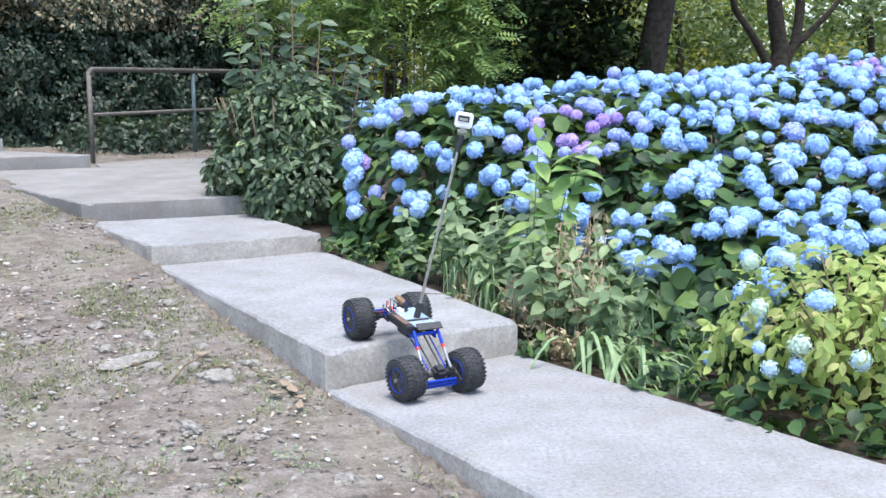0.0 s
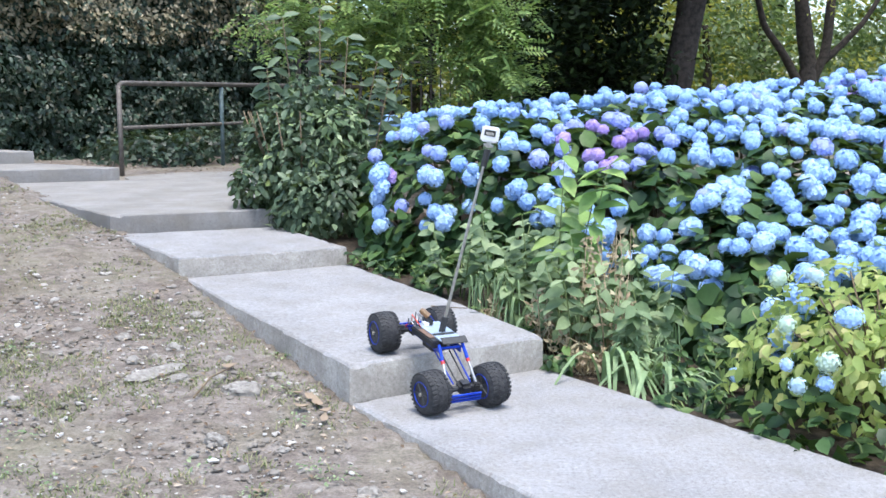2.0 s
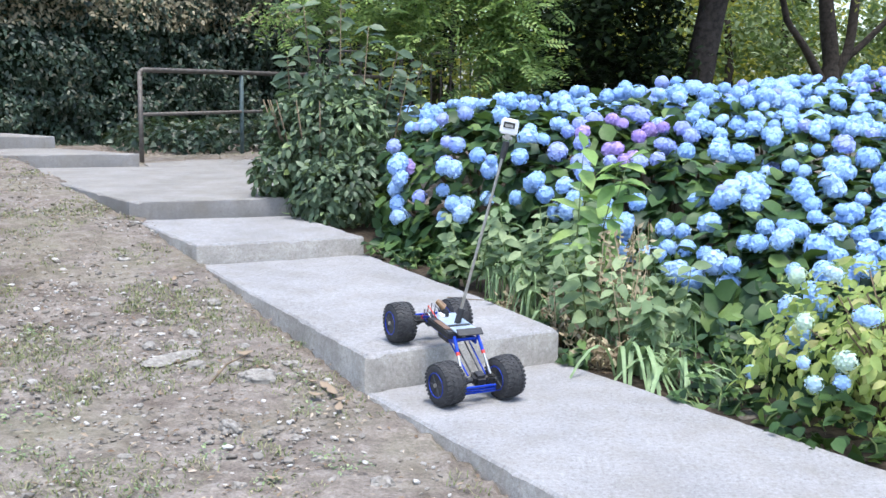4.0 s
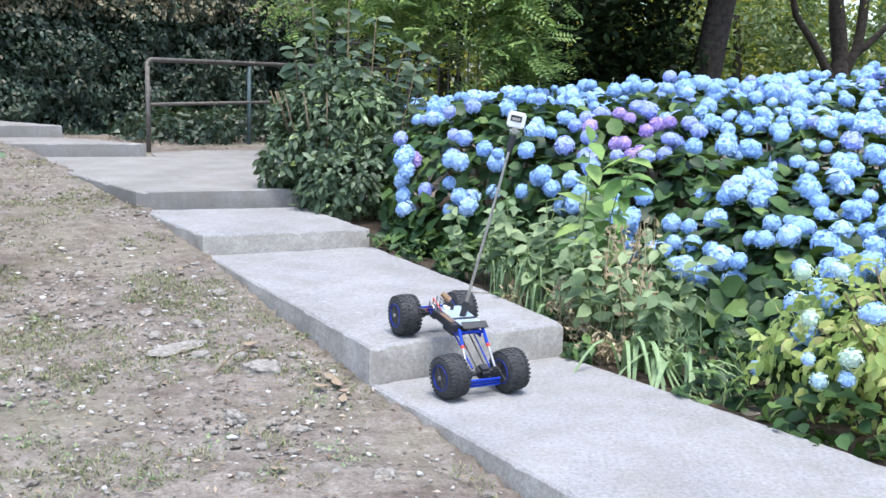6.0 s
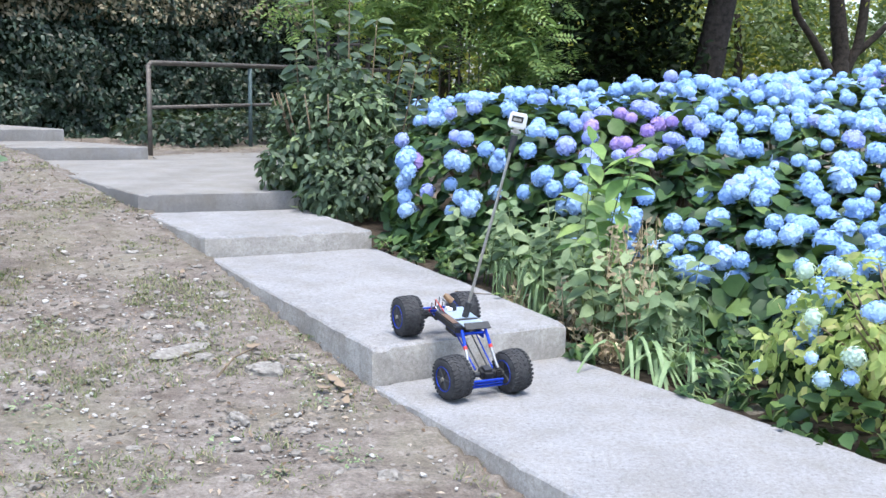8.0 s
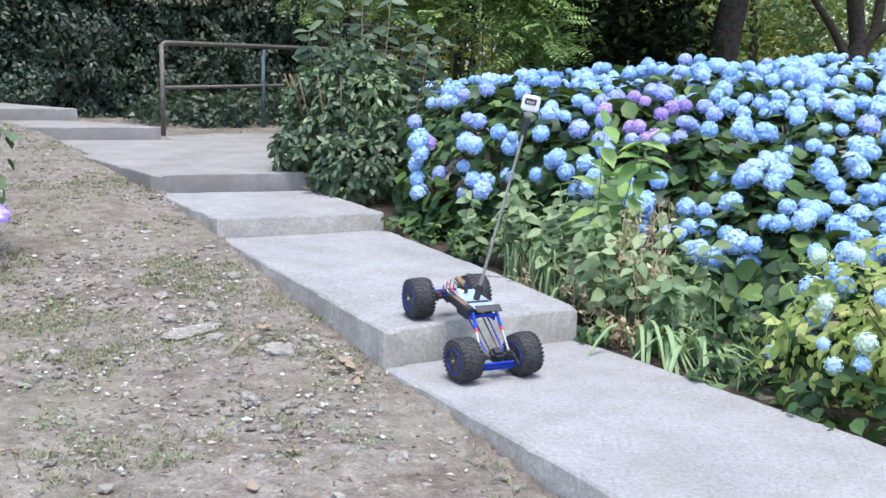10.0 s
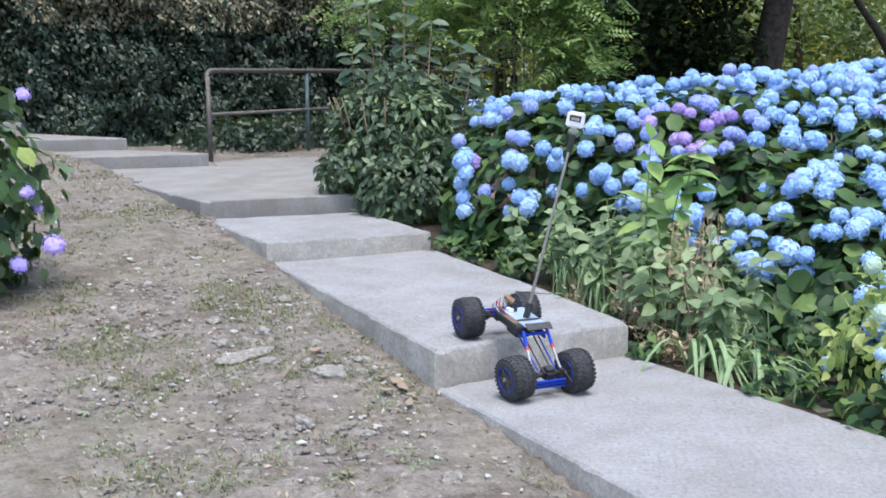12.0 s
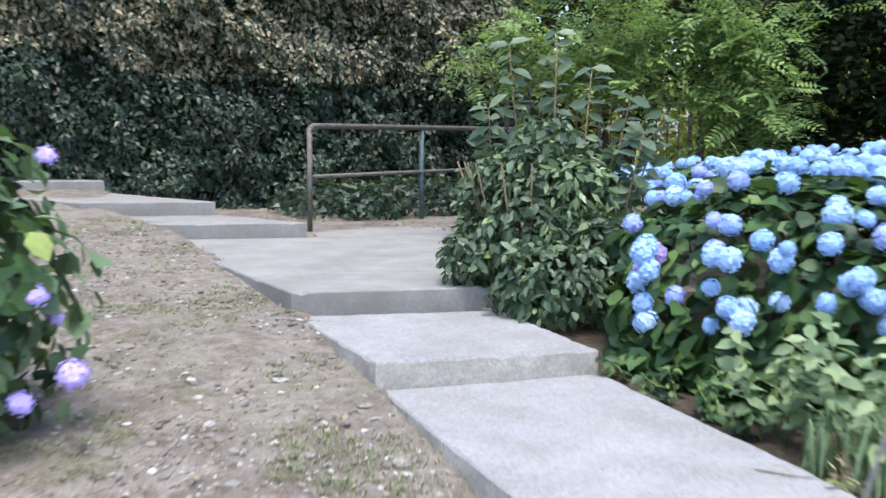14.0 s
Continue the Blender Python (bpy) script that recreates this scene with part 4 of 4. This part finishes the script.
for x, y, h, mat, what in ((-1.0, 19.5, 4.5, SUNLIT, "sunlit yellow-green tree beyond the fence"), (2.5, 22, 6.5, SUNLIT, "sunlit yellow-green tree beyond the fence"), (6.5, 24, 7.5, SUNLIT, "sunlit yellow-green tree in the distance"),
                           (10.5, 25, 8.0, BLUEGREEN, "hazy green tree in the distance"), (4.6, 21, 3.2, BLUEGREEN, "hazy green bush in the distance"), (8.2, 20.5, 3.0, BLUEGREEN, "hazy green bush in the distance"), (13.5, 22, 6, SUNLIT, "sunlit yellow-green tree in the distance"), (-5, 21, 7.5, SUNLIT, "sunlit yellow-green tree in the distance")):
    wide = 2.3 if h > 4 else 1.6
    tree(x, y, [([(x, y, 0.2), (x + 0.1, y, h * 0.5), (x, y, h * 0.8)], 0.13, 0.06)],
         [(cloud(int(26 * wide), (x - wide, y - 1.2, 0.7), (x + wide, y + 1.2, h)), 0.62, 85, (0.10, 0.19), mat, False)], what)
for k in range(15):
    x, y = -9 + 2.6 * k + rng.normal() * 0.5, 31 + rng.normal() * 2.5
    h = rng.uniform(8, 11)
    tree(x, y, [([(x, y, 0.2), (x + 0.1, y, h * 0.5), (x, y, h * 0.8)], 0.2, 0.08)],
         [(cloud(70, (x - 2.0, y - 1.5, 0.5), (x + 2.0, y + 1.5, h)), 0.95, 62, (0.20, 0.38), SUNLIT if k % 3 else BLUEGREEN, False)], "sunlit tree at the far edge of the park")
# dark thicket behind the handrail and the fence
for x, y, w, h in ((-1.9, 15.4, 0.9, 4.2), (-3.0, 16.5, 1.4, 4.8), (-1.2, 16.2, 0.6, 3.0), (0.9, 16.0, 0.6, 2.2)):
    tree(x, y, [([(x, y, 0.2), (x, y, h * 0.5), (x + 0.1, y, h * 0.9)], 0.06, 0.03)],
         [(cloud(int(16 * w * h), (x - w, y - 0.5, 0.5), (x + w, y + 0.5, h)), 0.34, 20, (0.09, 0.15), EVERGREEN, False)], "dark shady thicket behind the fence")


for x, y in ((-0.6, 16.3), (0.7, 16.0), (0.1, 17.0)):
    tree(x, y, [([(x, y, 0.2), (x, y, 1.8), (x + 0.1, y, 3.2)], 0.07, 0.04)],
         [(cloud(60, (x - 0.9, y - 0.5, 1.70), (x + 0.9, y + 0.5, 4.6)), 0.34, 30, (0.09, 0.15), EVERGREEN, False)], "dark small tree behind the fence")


# ---- iron fence ----
def build_fence():
    a, b = Vector((-2.2, 13.6, 0)), Vector((2.2, 15.0, 0))
    fence = empty("iron_fence", a.x, a.y, 0.4)
    o = Vector((a.x, a.y, 0.4))
    n = 34
    for k in range(n + 1):
        p = a.lerp(b, k / n)
        bm = bmesh.new()
        r = 0.011 if k % 8 else 0.03
        rod(bm, Vector((p.x, p.y, 0.3)) - o, Vector((p.x, p.y, 1.75)) - o, r, n=6)
        part("post" if k % 8 == 0 else "bar", bm, IRON, fence)
    for z in (0.6, 1.6):
        bm = bmesh.new()
        rod(bm, Vector((a.x, a.y, z)) - o, Vector((b.x, b.y, z)) - o, 0.018, n=6)
        part("cross_rail", bm, IRON, fence)
    tagged(fence, "dark iron bar fence behind the garden", "fence")


build_fence()


# ---- radio-controlled crawler ----
def wheel_mesh_parts(parent, x, y, z, outer):
    """A fat lugged tyre with a blue-rimmed wheel; outer is the side of the visible rim."""
    R, W = 0.080, 0.088
    prof = [(-0.5, 0.60), (-0.5, 0.78), (-0.42, 0.93), (-0.22, 0.985), (0.0, 1.0), (0.22, 0.985), (0.42, 0.93), (0.5, 0.78), (0.5, 0.60)]
    n = 36
    verts, faces = [], []
    for k in range(n):
        a = 2 * math.pi * k / n
        for j, (u, r) in enumerate(prof):
            verts.append((u * W, math.cos(a) * r * R, math.sin(a) * r * R))
    m = len(prof)
    for k in range(n):
        k2 = (k + 1) % n
        for j in range(m - 1):
            faces.append((k * m + j, k * m + j + 1, k2 * m + j + 1, k2 * m + j))
    tyre = mesh_object("tyre", verts, faces, RUBBER, parent, True)
    tyre.location = (x, y, z)
    bm = bmesh.new()
    for k in range(30):
        a = 2 * math.pi * k / 30
        for u, da, tw, w in ((-0.37, 0.0, 0.25, 0.20), (0.37, 0.10, -0.25, 0.20), (-0.13, 0.10, -0.6, 0.17), (0.13, 0.0, 0.6, 0.17)):
            b = a + da
            r = R * (0.985 if abs(u) < 0.2 else 0.955)
            mm = pose(0, 0, 0, math.degrees(b), 0, 0) @ pose(u * W, 0, r, 0, (12 if u > 0.2 else -12 if u < -0.2 else 0), math.degrees(tw))
            box(bm, mm, W * w, 0.0085, 0.0055)
    lugs = part("tread", bm, RUBBER, tyre)
    bm = bmesh.new()
    rod(bm, (-W * 0.40, 0, 0), (W * 0.40, 0, 0), R * 0.60, n=24)
    for sx in (-1, 1):
        rod(bm, (sx * W * 0.40, 0, 0), (sx * W * 0.47, 0, 0), R * 0.62, R * 0.55, 24)
    part("rim", bm, BLACKPLASTIC, tyre)
    for sx in (-1, 1):
        bm = bmesh.new()
        c = sx * W * 0.485
        for k in range(24):
            a, b = 2 * math.pi * k / 24, 2 * math.pi * (k + 1) / 24
            rod(bm, (c, math.cos(a) * R * 0.57, math.sin(a) * R * 0.57), (c, math.cos(b) * R * 0.57, math.sin(b) * R * 0.57), 0.0024, n=5)
        part("wheel_ring", bm, BLUEMETAL, tyre, "blue anodised wheel ring")
        bm = bmesh.new()
        rod(bm, (sx * W * 0.44, 0, 0), (sx * W * 0.56, 0, 0), 0.008, n=6)
        part("wheel_nut", bm, STEEL, tyre)
        for k in range(6):
            a = 2 * math.pi * k / 6
            bm = bmesh.new()
            rod(bm, (sx * W * 0.46, 0, 0), (sx * W * 0.475, math.cos(a) * R * 0.54, math.sin(a) * R * 0.54), 0.0035, n=5)
            part("spoke", bm, BLACKPLASTIC, tyre)
    return tyre


def build_crawler():
    car = empty("toy_crawler", -0.025, 3.75, 0.0875)
    car.matrix_basis = pose(-0.025, 3.75, 0.0845, 18.4, 0, 28.5)
    wb, tr = 0.443, 0.124
    for y in (0, wb):
        for sx in (-1, 1):
            tyre = wheel_mesh_parts(car, sx * tr, y, 0, sx)
            tyre.rotation_euler = (radians(17 * sx + 40 * y), 0, radians(1 if y else 8))
    for y in (0.0, wb):
        bm = bmesh.new()
        rod(bm, (-0.09, y, 0), (0.09, y, 0), 0.011, n=10)
        box(bm, pose(0.012, y, 0.002), 0.055, 0.055, 0.05, 0.012)
        box(bm, pose(-0.05, y, 0.0), 0.03, 0.03, 0.032, 0.006)
        box(bm, pose(0.06, y, 0.0), 0.03, 0.03, 0.032, 0.006)
        part("axle", bm, BLACKPLASTIC, car)
        bm = bmesh.new()
        dy = -0.045 if y == 0 else 0.045
        for dz in (-0.012, 0.0, 0.012):
            rod(bm, (-0.062, y + dy, -0.012 + dz), (0.062, y + dy, -0.012 + dz), 0.0048, n=8)
        part("steering_link", bm, BLUEMETAL, car, "blue anodised steering link")
    # the chassis hangs level between the axles
    inv = car.matrix_basis.inverted()
    level = inv @ pose(-0.118, 3.918, 0.256, 6, 0, 27)

    def hung(name, mat, label, *shapes):
        bm = bmesh.new()
        for kind, *v in shapes:
            if kind == "box":
                box(bm, level @ pose(*v[0]), *v[1])
            else:
                rod(bm, level @ Vector(v[0]), level @ Vector(v[1]), v[2], n=12)
        return part(name, bm, mat, car, label)

    for sx in (-1, 1):
        hung("chassis_rail", BLUEMETAL, "blue anodised chassis plate", ("box", (sx * 0.040, 0.0, -0.030), (0.007, 0.25, 0.026, 0.002)))
    hung("deck", DECK, "pale aluminium deck plate", ("box", (0.016, 0.01, 0.0), (0.096, 0.225, 0.004, 0.001)))
    hung("battery", BLACKPLASTIC, "black battery pack", ("box", (-0.050, 0.0, -0.012), (0.030, 0.20, 0.028, 0.004)))
    hung("battery_label", BROWN, "brown battery label", ("box", (-0.050, -0.01, 0.0035), (0.024, 0.11, 0.003)))
    hung("rear_plate", BLACKPLASTIC, "black rear plate", ("box", (0.012, -0.124, 0.008, 32), (0.104, 0.034, 0.005, 0.002)))
    hung("cross_bar", BLUEMETAL, "", ("rod", (-0.050, -0.118, -0.022), (0.050, -0.118, -0.022), 0.006))
    hung("cross_bar", BLUEMETAL, "", ("rod", (-0.050, 0.118, -0.022), (0.050, 0.118, -0.022), 0.006))
    hung("gearbox", BLACKPLASTIC, "", ("box", (0, 0.02, -0.045), (0.066, 0.09, 0.050, 0.006)))
    hung("motor", BRASS, "brass-coloured motor can", ("rod", (0.004, 0.092, 0.036), (-0.018, 0.106, 0.056), 0.013), ("rod", (-0.018, 0.106, 0.056), (-0.024, 0.110, 0.061), 0.010))
    hung("motor_mount", BLACKPLASTIC, "", ("box", (0.004, 0.088, 0.015), (0.026, 0.026, 0.030, 0.003)))
    hung("receiver", WHITEPLASTIC, "small white receiver", ("box", (-0.012, 0.085, 0.010), (0.022, 0.028, 0.014, 0.002)))
    hung("strap", BLACKPLASTIC, "", ("box", (0.012, -0.030, 0.004), (0.088, 0.014, 0.003)))
    # coil-over shocks and links at both ends
    for ya, yb in ((0.0, -0.118), (wb, 0.118)):
        for sx in (-1, 1):
            a, b = Vector((sx * 0.058, ya, 0.020)), level @ Vector((sx * 0.048, yb, -0.008))
            bm = bmesh.new()
            rod(bm, a, a.lerp(b, 0.55), 0.0055, n=8)
            shock = part("shock_absorber", bm, STEEL, car, "steel shaft of the shock absorber")
            bm = bmesh.new()
            rod(bm, a.lerp(b, 0.55), b, 0.0065, n=10)
            part("shock_body", bm, BLUEMETAL, shock, "blue shock body")
            bm = bmesh.new()
            rod(bm, a.lerp(b, 0.52), a.lerp(b, 0.60), 0.0078, n=10)
            part("shock_collar", bm, REDPLASTIC, shock, "red shock collar")
            for x2 in (0.020, 0.040):
                bm = bmesh.new()
                rod(bm, (sx * x2 * 0.9, ya, 0.022), level @ Vector((sx * x2, yb * 0.45, -0.042)), 0.003, n=6)
                part("suspension_link", bm, BLUEMETAL if x2 > 0.03 else BLACKPLASTIC, car)
    # wiring
    for k in range(5):
        p = [Vector((-0.05 + 0.02 * k, 0.08, -0.005)), Vector((-0.065 + 0.02 * k, 0.13 + 0.01 * k, 0.025 + 0.008 * (k % 3))), Vector((-0.05 + 0.015 * k, 0.165, -0.01)), Vector((-0.03 + 0.01 * k, 0.18, -0.05))]
        v, f = tube([level @ q for q in p], [0.0022] * 4, 6)
        mesh_object("cable", v, f, REDPLASTIC if k == 1 else BLACKPLASTIC if k % 2 else STEEL, car, True)
    # mast with an action camera
    foot, head = inv @ Vector((-0.100, 3.93, 0.262)), inv @ Vector((0.056, 3.90, 0.905))
    way = (head - foot).normalized()
    bm = bmesh.new()
    rod(bm, foot, head, 0.0065, 0.0055, 12)
    mast = part("mast", bm, STEEL, car, "thin steel mast")
    bm = bmesh.new()
    rod(bm, foot - way * 0.01, foot + way * 0.055, 0.013, n=12)
    part("mast_socket", bm, BLACKPLASTIC, mast)
    bm = bmesh.new()
    rod(bm, head - way * 0.01, head + way * 0.055, 0.0125, n=12)
    part("mast_grip", bm, BLACKPLASTIC, mast)
    q = car.matrix_basis.to_3x3().inverted()
    up = q @ Vector((0.17, -0.05, 1)).normalized()
    fwd = q @ Vector((-0.10, -1, 0.12)).normalized()
    right = fwd.cross(up).normalized()
    fwd = up.cross(right)
    frame_m = Matrix((right, fwd, up)).transposed().to_4x4()
    centre = head + way * 0.055 + up * 0.056
    frame_m.translation = centre
    bm = bmesh.new()
    box(bm, frame_m @ pose(0, 0, 0), 0.066, 0.034, 0.058, 0.006)
    action = part("action_camera", bm, WHITEPLASTIC, car, "white action camera in a clear case")
    bm = bmesh.new()
    box(bm, frame_m @ pose(0, 0.018, 0.006), 0.042, 0.004, 0.022, 0.001)
    part("screen", bm, BLACKPLASTIC, action, "dark rear panel")
    bm = bmesh.new()
    box(bm, frame_m @ pose(0.0, 0.0205, 0.004), 0.03, 0.002, 0.010)
    part("panel_inset", bm, STEEL, action)
    bm = bmesh.new()
    rod(bm, frame_m @ Vector((0.012, -0.016, 0.006)), frame_m @ Vector((0.012, -0.026, 0.006)), 0.011, n=16)
    part("lens", bm, GLASS, action)
    bm = bmesh.new()
    box(bm, frame_m @ pose(0, 0, -0.039), 0.020, 0.018, 0.022, 0.003)
    rod(bm, frame_m @ Vector((-0.018, 0, -0.042)), frame_m @ Vector((0.018, 0, -0.042)), 0.006, n=10)
    part("camera_mount", bm, STEEL, action)
    tagged(car, "blue and black toy rock crawler with a tall camera mast", "toy car")


build_crawler()


# ---- stones, twigs and litter ----
def rock(x, y, sx, sy, sz, turn, label="pale rough stone lying on the dirt"):
    sx, sy, sz = sx * 0.8, sy * 0.8, sz * 0.8
    bm = bmesh.new()
    bmesh.ops.create_icosphere(bm, subdivisions=3, radius=1.0)
    o = Vector((x * 7, y * 7, 0))
    for v in bm.verts:
        v.co *= 1 + 0.45 * noise.noise(v.co * 1.3 + o) + 0.22 * noise.noise(v.co * 3.7 + o)
        v.co.z = max(v.co.z, -0.6)
    ob = part("stone", bm, STONE, None)
    ob.matrix_basis = pose(x, y, float(land(x, y)) + sz * 0.12, 0, 0, turn) @ Matrix.Diagonal((sx, sy, sz, 1))
    return tagged(ob, label, "stone", "loose stones")


for x, y, sx, sy, sz, turn in ((-0.86, 3.42, 0.060, 0.034, 0.036, -30), (-0.30, 3.02, 0.052, 0.030, 0.026, 10), (-1.15, 4.00, 0.062, 0.036, 0.030, 5), (-1.40, 4.22, 0.040, 0.03, 0.026, 30),
                               (-1.00, 4.05, 0.040, 0.028, 0.02, -20), (-1.28, 4.42, 0.05, 0.03, 0.03, 0), (-1.02, 4.30, 0.035, 0.025, 0.02, 50), (-0.72, 2.94, 0.030, 0.026, 0.024, 40),
                               (-1.55, 4.55, 0.045, 0.03, 0.03, 15), (-0.78, 4.12, 0.05, 0.03, 0.02, 0), (-1.9, 4.9, 0.03, 0.02, 0.015, 0), (-1.32, 4.95, 0.05, 0.035, 0.03, 20), (-1.12, 3.12, 0.032, 0.026, 0.018, 0),
                               (-0.52, 3.18, 0.026, 0.022, 0.016, 0), (-0.45, 3.02, 0.030, 0.022, 0.016, 60), (-0.62, 3.36, 0.028, 0.02, 0.014, 10), (-1.22, 4.16, 0.03, 0.022, 0.018, 0), (-1.33, 4.30, 0.026, 0.02, 0.016, 0)):
    rock(x, y, sx, sy, sz, turn)
rock(-1.27, 4.08, 0.19, 0.060, 0.026, 58, "long worn grey stone half buried in the dirt")
rock(-0.88, 3.92, 0.105, 0.070, 0.045, 12, "mossy grey stone bedded in the dirt")


def scatter(name, count, boxes, make, mat, label, category):
    verts, faces = [], []
    for _ in range(count):
        x0, y0, x1, y1 = boxes[rng.integers(len(boxes))]
        x, y = rng.uniform(x0, x1), rng.uniform(y0, y1)
        v, f = make(x, y, float(land(x, y)))
        faces += [tuple(i + len(verts) for i in q) for q in f]
        verts += v
    ob = mesh_object(name, verts, faces, mat)
    tagged(ob, label, category, "", "stuff")
    return ob


def off_path(x, y):
    return across(x, y) < np.interp(along(x, y), [3.5, 6.6, 8.0], [-0.03, -0.45, -1.1])


def pebble(x, y, z):
    if not off_path(x, y):
        return [], []
    r = min(0.003 + rng.exponential(0.0042), 0.019)
    bm = bmesh.new()
    bmesh.ops.create_icosphere(bm, subdivisions=1, radius=1)
    m = pose(x, y, z + r * 0.15, rng.uniform(0, 30), 0, rng.uniform(0, 360)) @ Matrix.Diagonal((r * rng.uniform(0.8, 1.6), r * rng.uniform(0.7, 1.1), r * rng.uniform(0.4, 0.7), 1))
    v = [m @ (p.co * (1 + 0.25 * rng.normal() * 0.5)) for p in bm.verts]
    f = [tuple(p.index for p in q.verts) for q in bm.faces]
    bm.free()
    return v, f


def litter_leaf(x, y, z):
    s = rng.uniform(0.005, 0.017)
    m = pose(x, y, z + 0.012, rng.uniform(-25, 25), rng.uniform(-25, 25), rng.uniform(0, 360)) @ Matrix.Diagonal((s, s * 2, s, 1))
    v = [m @ Vector(p) for p in ((0, -0.5, 0), (0.4, 0, 0.25), (0, 0, 0), (-0.4, 0, 0.25), (0, 0.5, 0.1))]
    return v, [(0, 1, 2), (0, 2, 3), (1, 4, 2), (2, 4, 3)]


def grass_blade(x, y, z):
    if not off_path(x, y) or noise.noise(Vector((x * 1.6, y * 1.6, 4))) + 0.6 * noise.noise(Vector((x * 6, y * 6, 9))) < 0.0:
        return [], []
    v, f = [], []
    for _ in range(5):
        a, l = rng.uniform(0, 6.28), rng.uniform(0.010, 0.030)
        p = Vector((x + rng.normal() * 0.02, y + rng.normal() * 0.02, z))
        d, w = Vector((math.cos(a), math.sin(a), 0)), Vector((-math.sin(a), math.cos(a), 0)) * 0.0022
        i = len(v)
        v += [p - w, p + w, p + d * l * 0.5 + Vector((0, 0, l * 0.6)) + w * 0.8, p + d * l * 0.5 + Vector((0, 0, l * 0.6)) - w * 0.8, p + d * l + Vector((0, 0, l * 0.7))]
        f += [(i, i + 1, i + 2, i + 3), (i + 3, i + 2, i + 4)]
    return v, f


BANK = [(-3.5, 1.9, 0.6, 4.2), (-2.6, 2.8, -0.4, 5.2), (-3.5, 4.0, -1.2, 7.0), (-5.0, 6.5, -2.2, 9.4)]
scatter("gravel", 10500, BANK, pebble, PEBBLE, "loose gravel strewn over the dirt", "gravel")
scatter("leaf_litter", 9500, BANK + [(-5.0, 6.5, -2.2, 9.4), (-6.5, 9.8, -3.6, 12.4), (-5.5, 10.0, -3.6, 11.8), (-3.2, 8.5, -1.6, 11.5), (0.3, 4.3, 0.9, 4.9)], litter_leaf, LITTER, "dry brown leaf litter on the ground", "leaf litter")
scatter("sparse_grass", 9000, BANK, grass_blade, GRASS, "sparse short grass on the dirt", "grass")


def twig(points, r):
    v, f = tube(points, [r, r * 0.8, r * 0.5], 6)
    ob = mesh_object("twig", v, f, TWIG, None, True)
    tagged(ob, "thin brown dry twig lying on the ground", "twig")


twig([(-1.03, 3.78, 0.03), (-1.00, 3.92, 0.07), (-0.95, 4.10, 0.07)], 0.005)
twig([(-1.25, 3.25, -0.04), (-1.18, 3.27, -0.035), (-1.10, 3.26, -0.04)], 0.004)
twig([(-0.18, 4.98, 0.145), (-0.08, 4.94, 0.146), (0.0, 4.93, 0.145)], 0.003)


def low_weed(x, y, radius, count):
    """A flat rosette of small fresh leaves."""
    plant = empty("weed", x, y, float(land(x, y)))
    a, r = rng.uniform(0, 6.28, count), radius * rng.random(count) ** 0.6
    pos = np.stack([r * np.cos(a), r * np.sin(a), 0.008 + 0.02 * rng.random(count)], -1)
    way = np.stack([np.cos(a), np.sin(a), 0.3 + 0.3 * rng.random(count)], -1)
    leaves("leaves", POINTED, pos, unit(np.array([0, 0, 1]) + rng.normal(size=(count, 3)) * 0.35), way, rng.uniform(0.008, 0.022, count), FRESH, plant)
    tagged(plant, "low fresh green weed growing in the dirt", "weed", "weeds on the dirt")


for wx, wy, wr, wn in ((-0.42, 3.13, 0.075, 46), (-0.50, 3.22, 0.05, 26), (-0.65, 2.99, 0.05, 24), (-0.97, 2.86, 0.07, 34), (-0.70, 3.95, 0.06, 26), (-0.62, 3.62, 0.06, 28), (-0.80, 4.35, 0.06, 26), (-1.58, 3.38, 0.11, 60), (-1.45, 3.10, 0.09, 44), (-1.25, 3.0, 0.07, 30), (-0.86, 3.18, 0.05, 22), (-1.9, 4.3, 0.08, 30)):
    low_weed(wx, wy, wr, wn)


def fallen_leaf(x, y, turn, length):
    v, f = [], []
    for k in range(5):
        t = k / 4
        w = length * 0.30 * math.sin(math.pi * min(0.97, 0.08 + 0.9 * t))
        curl = 0.25 * length * (t - 0.4) ** 2 * 3
        v += [(-w, length * (t - 0.5), curl + 0.35 * w), (0, length * (t - 0.5), curl), (w, length * (t - 0.5), curl + 0.35 * w)]
        if k:
            i = 3 * (k - 1)
            f += [(i, i + 1, i + 4, i + 3), (i + 1, i + 2, i + 5, i + 4)]
    ob = mesh_object("fallen_leaf", v, f, LITTER, None, True)
    ob.matrix_basis = pose(x, y, float(land(x, y)) + 0.016, rng.uniform(-14, 14), rng.uniform(-14, 14), turn)
    tagged(ob, "curled dry brown leaf lying on the dirt", "leaf", "fallen leaves")


for lx, ly, lt, ll in ((-0.57, 3.80, 20, 0.075), (-0.62, 3.76, 80, 0.065), (-0.53, 3.72, 140, 0.060), (-0.60, 3.86, 50, 0.060), (-0.66, 3.90, 110, 0.05), (-0.98, 4.16, 95, 0.065), (-0.68, 2.72, 30, 0.055), (-0.62, 2.98, 100, 0.05), (-1.62, 5.30, 10, 0.05), (-0.52, 3.64, 0, 0.05)):
    fallen_leaf(lx, ly, lt, ll)
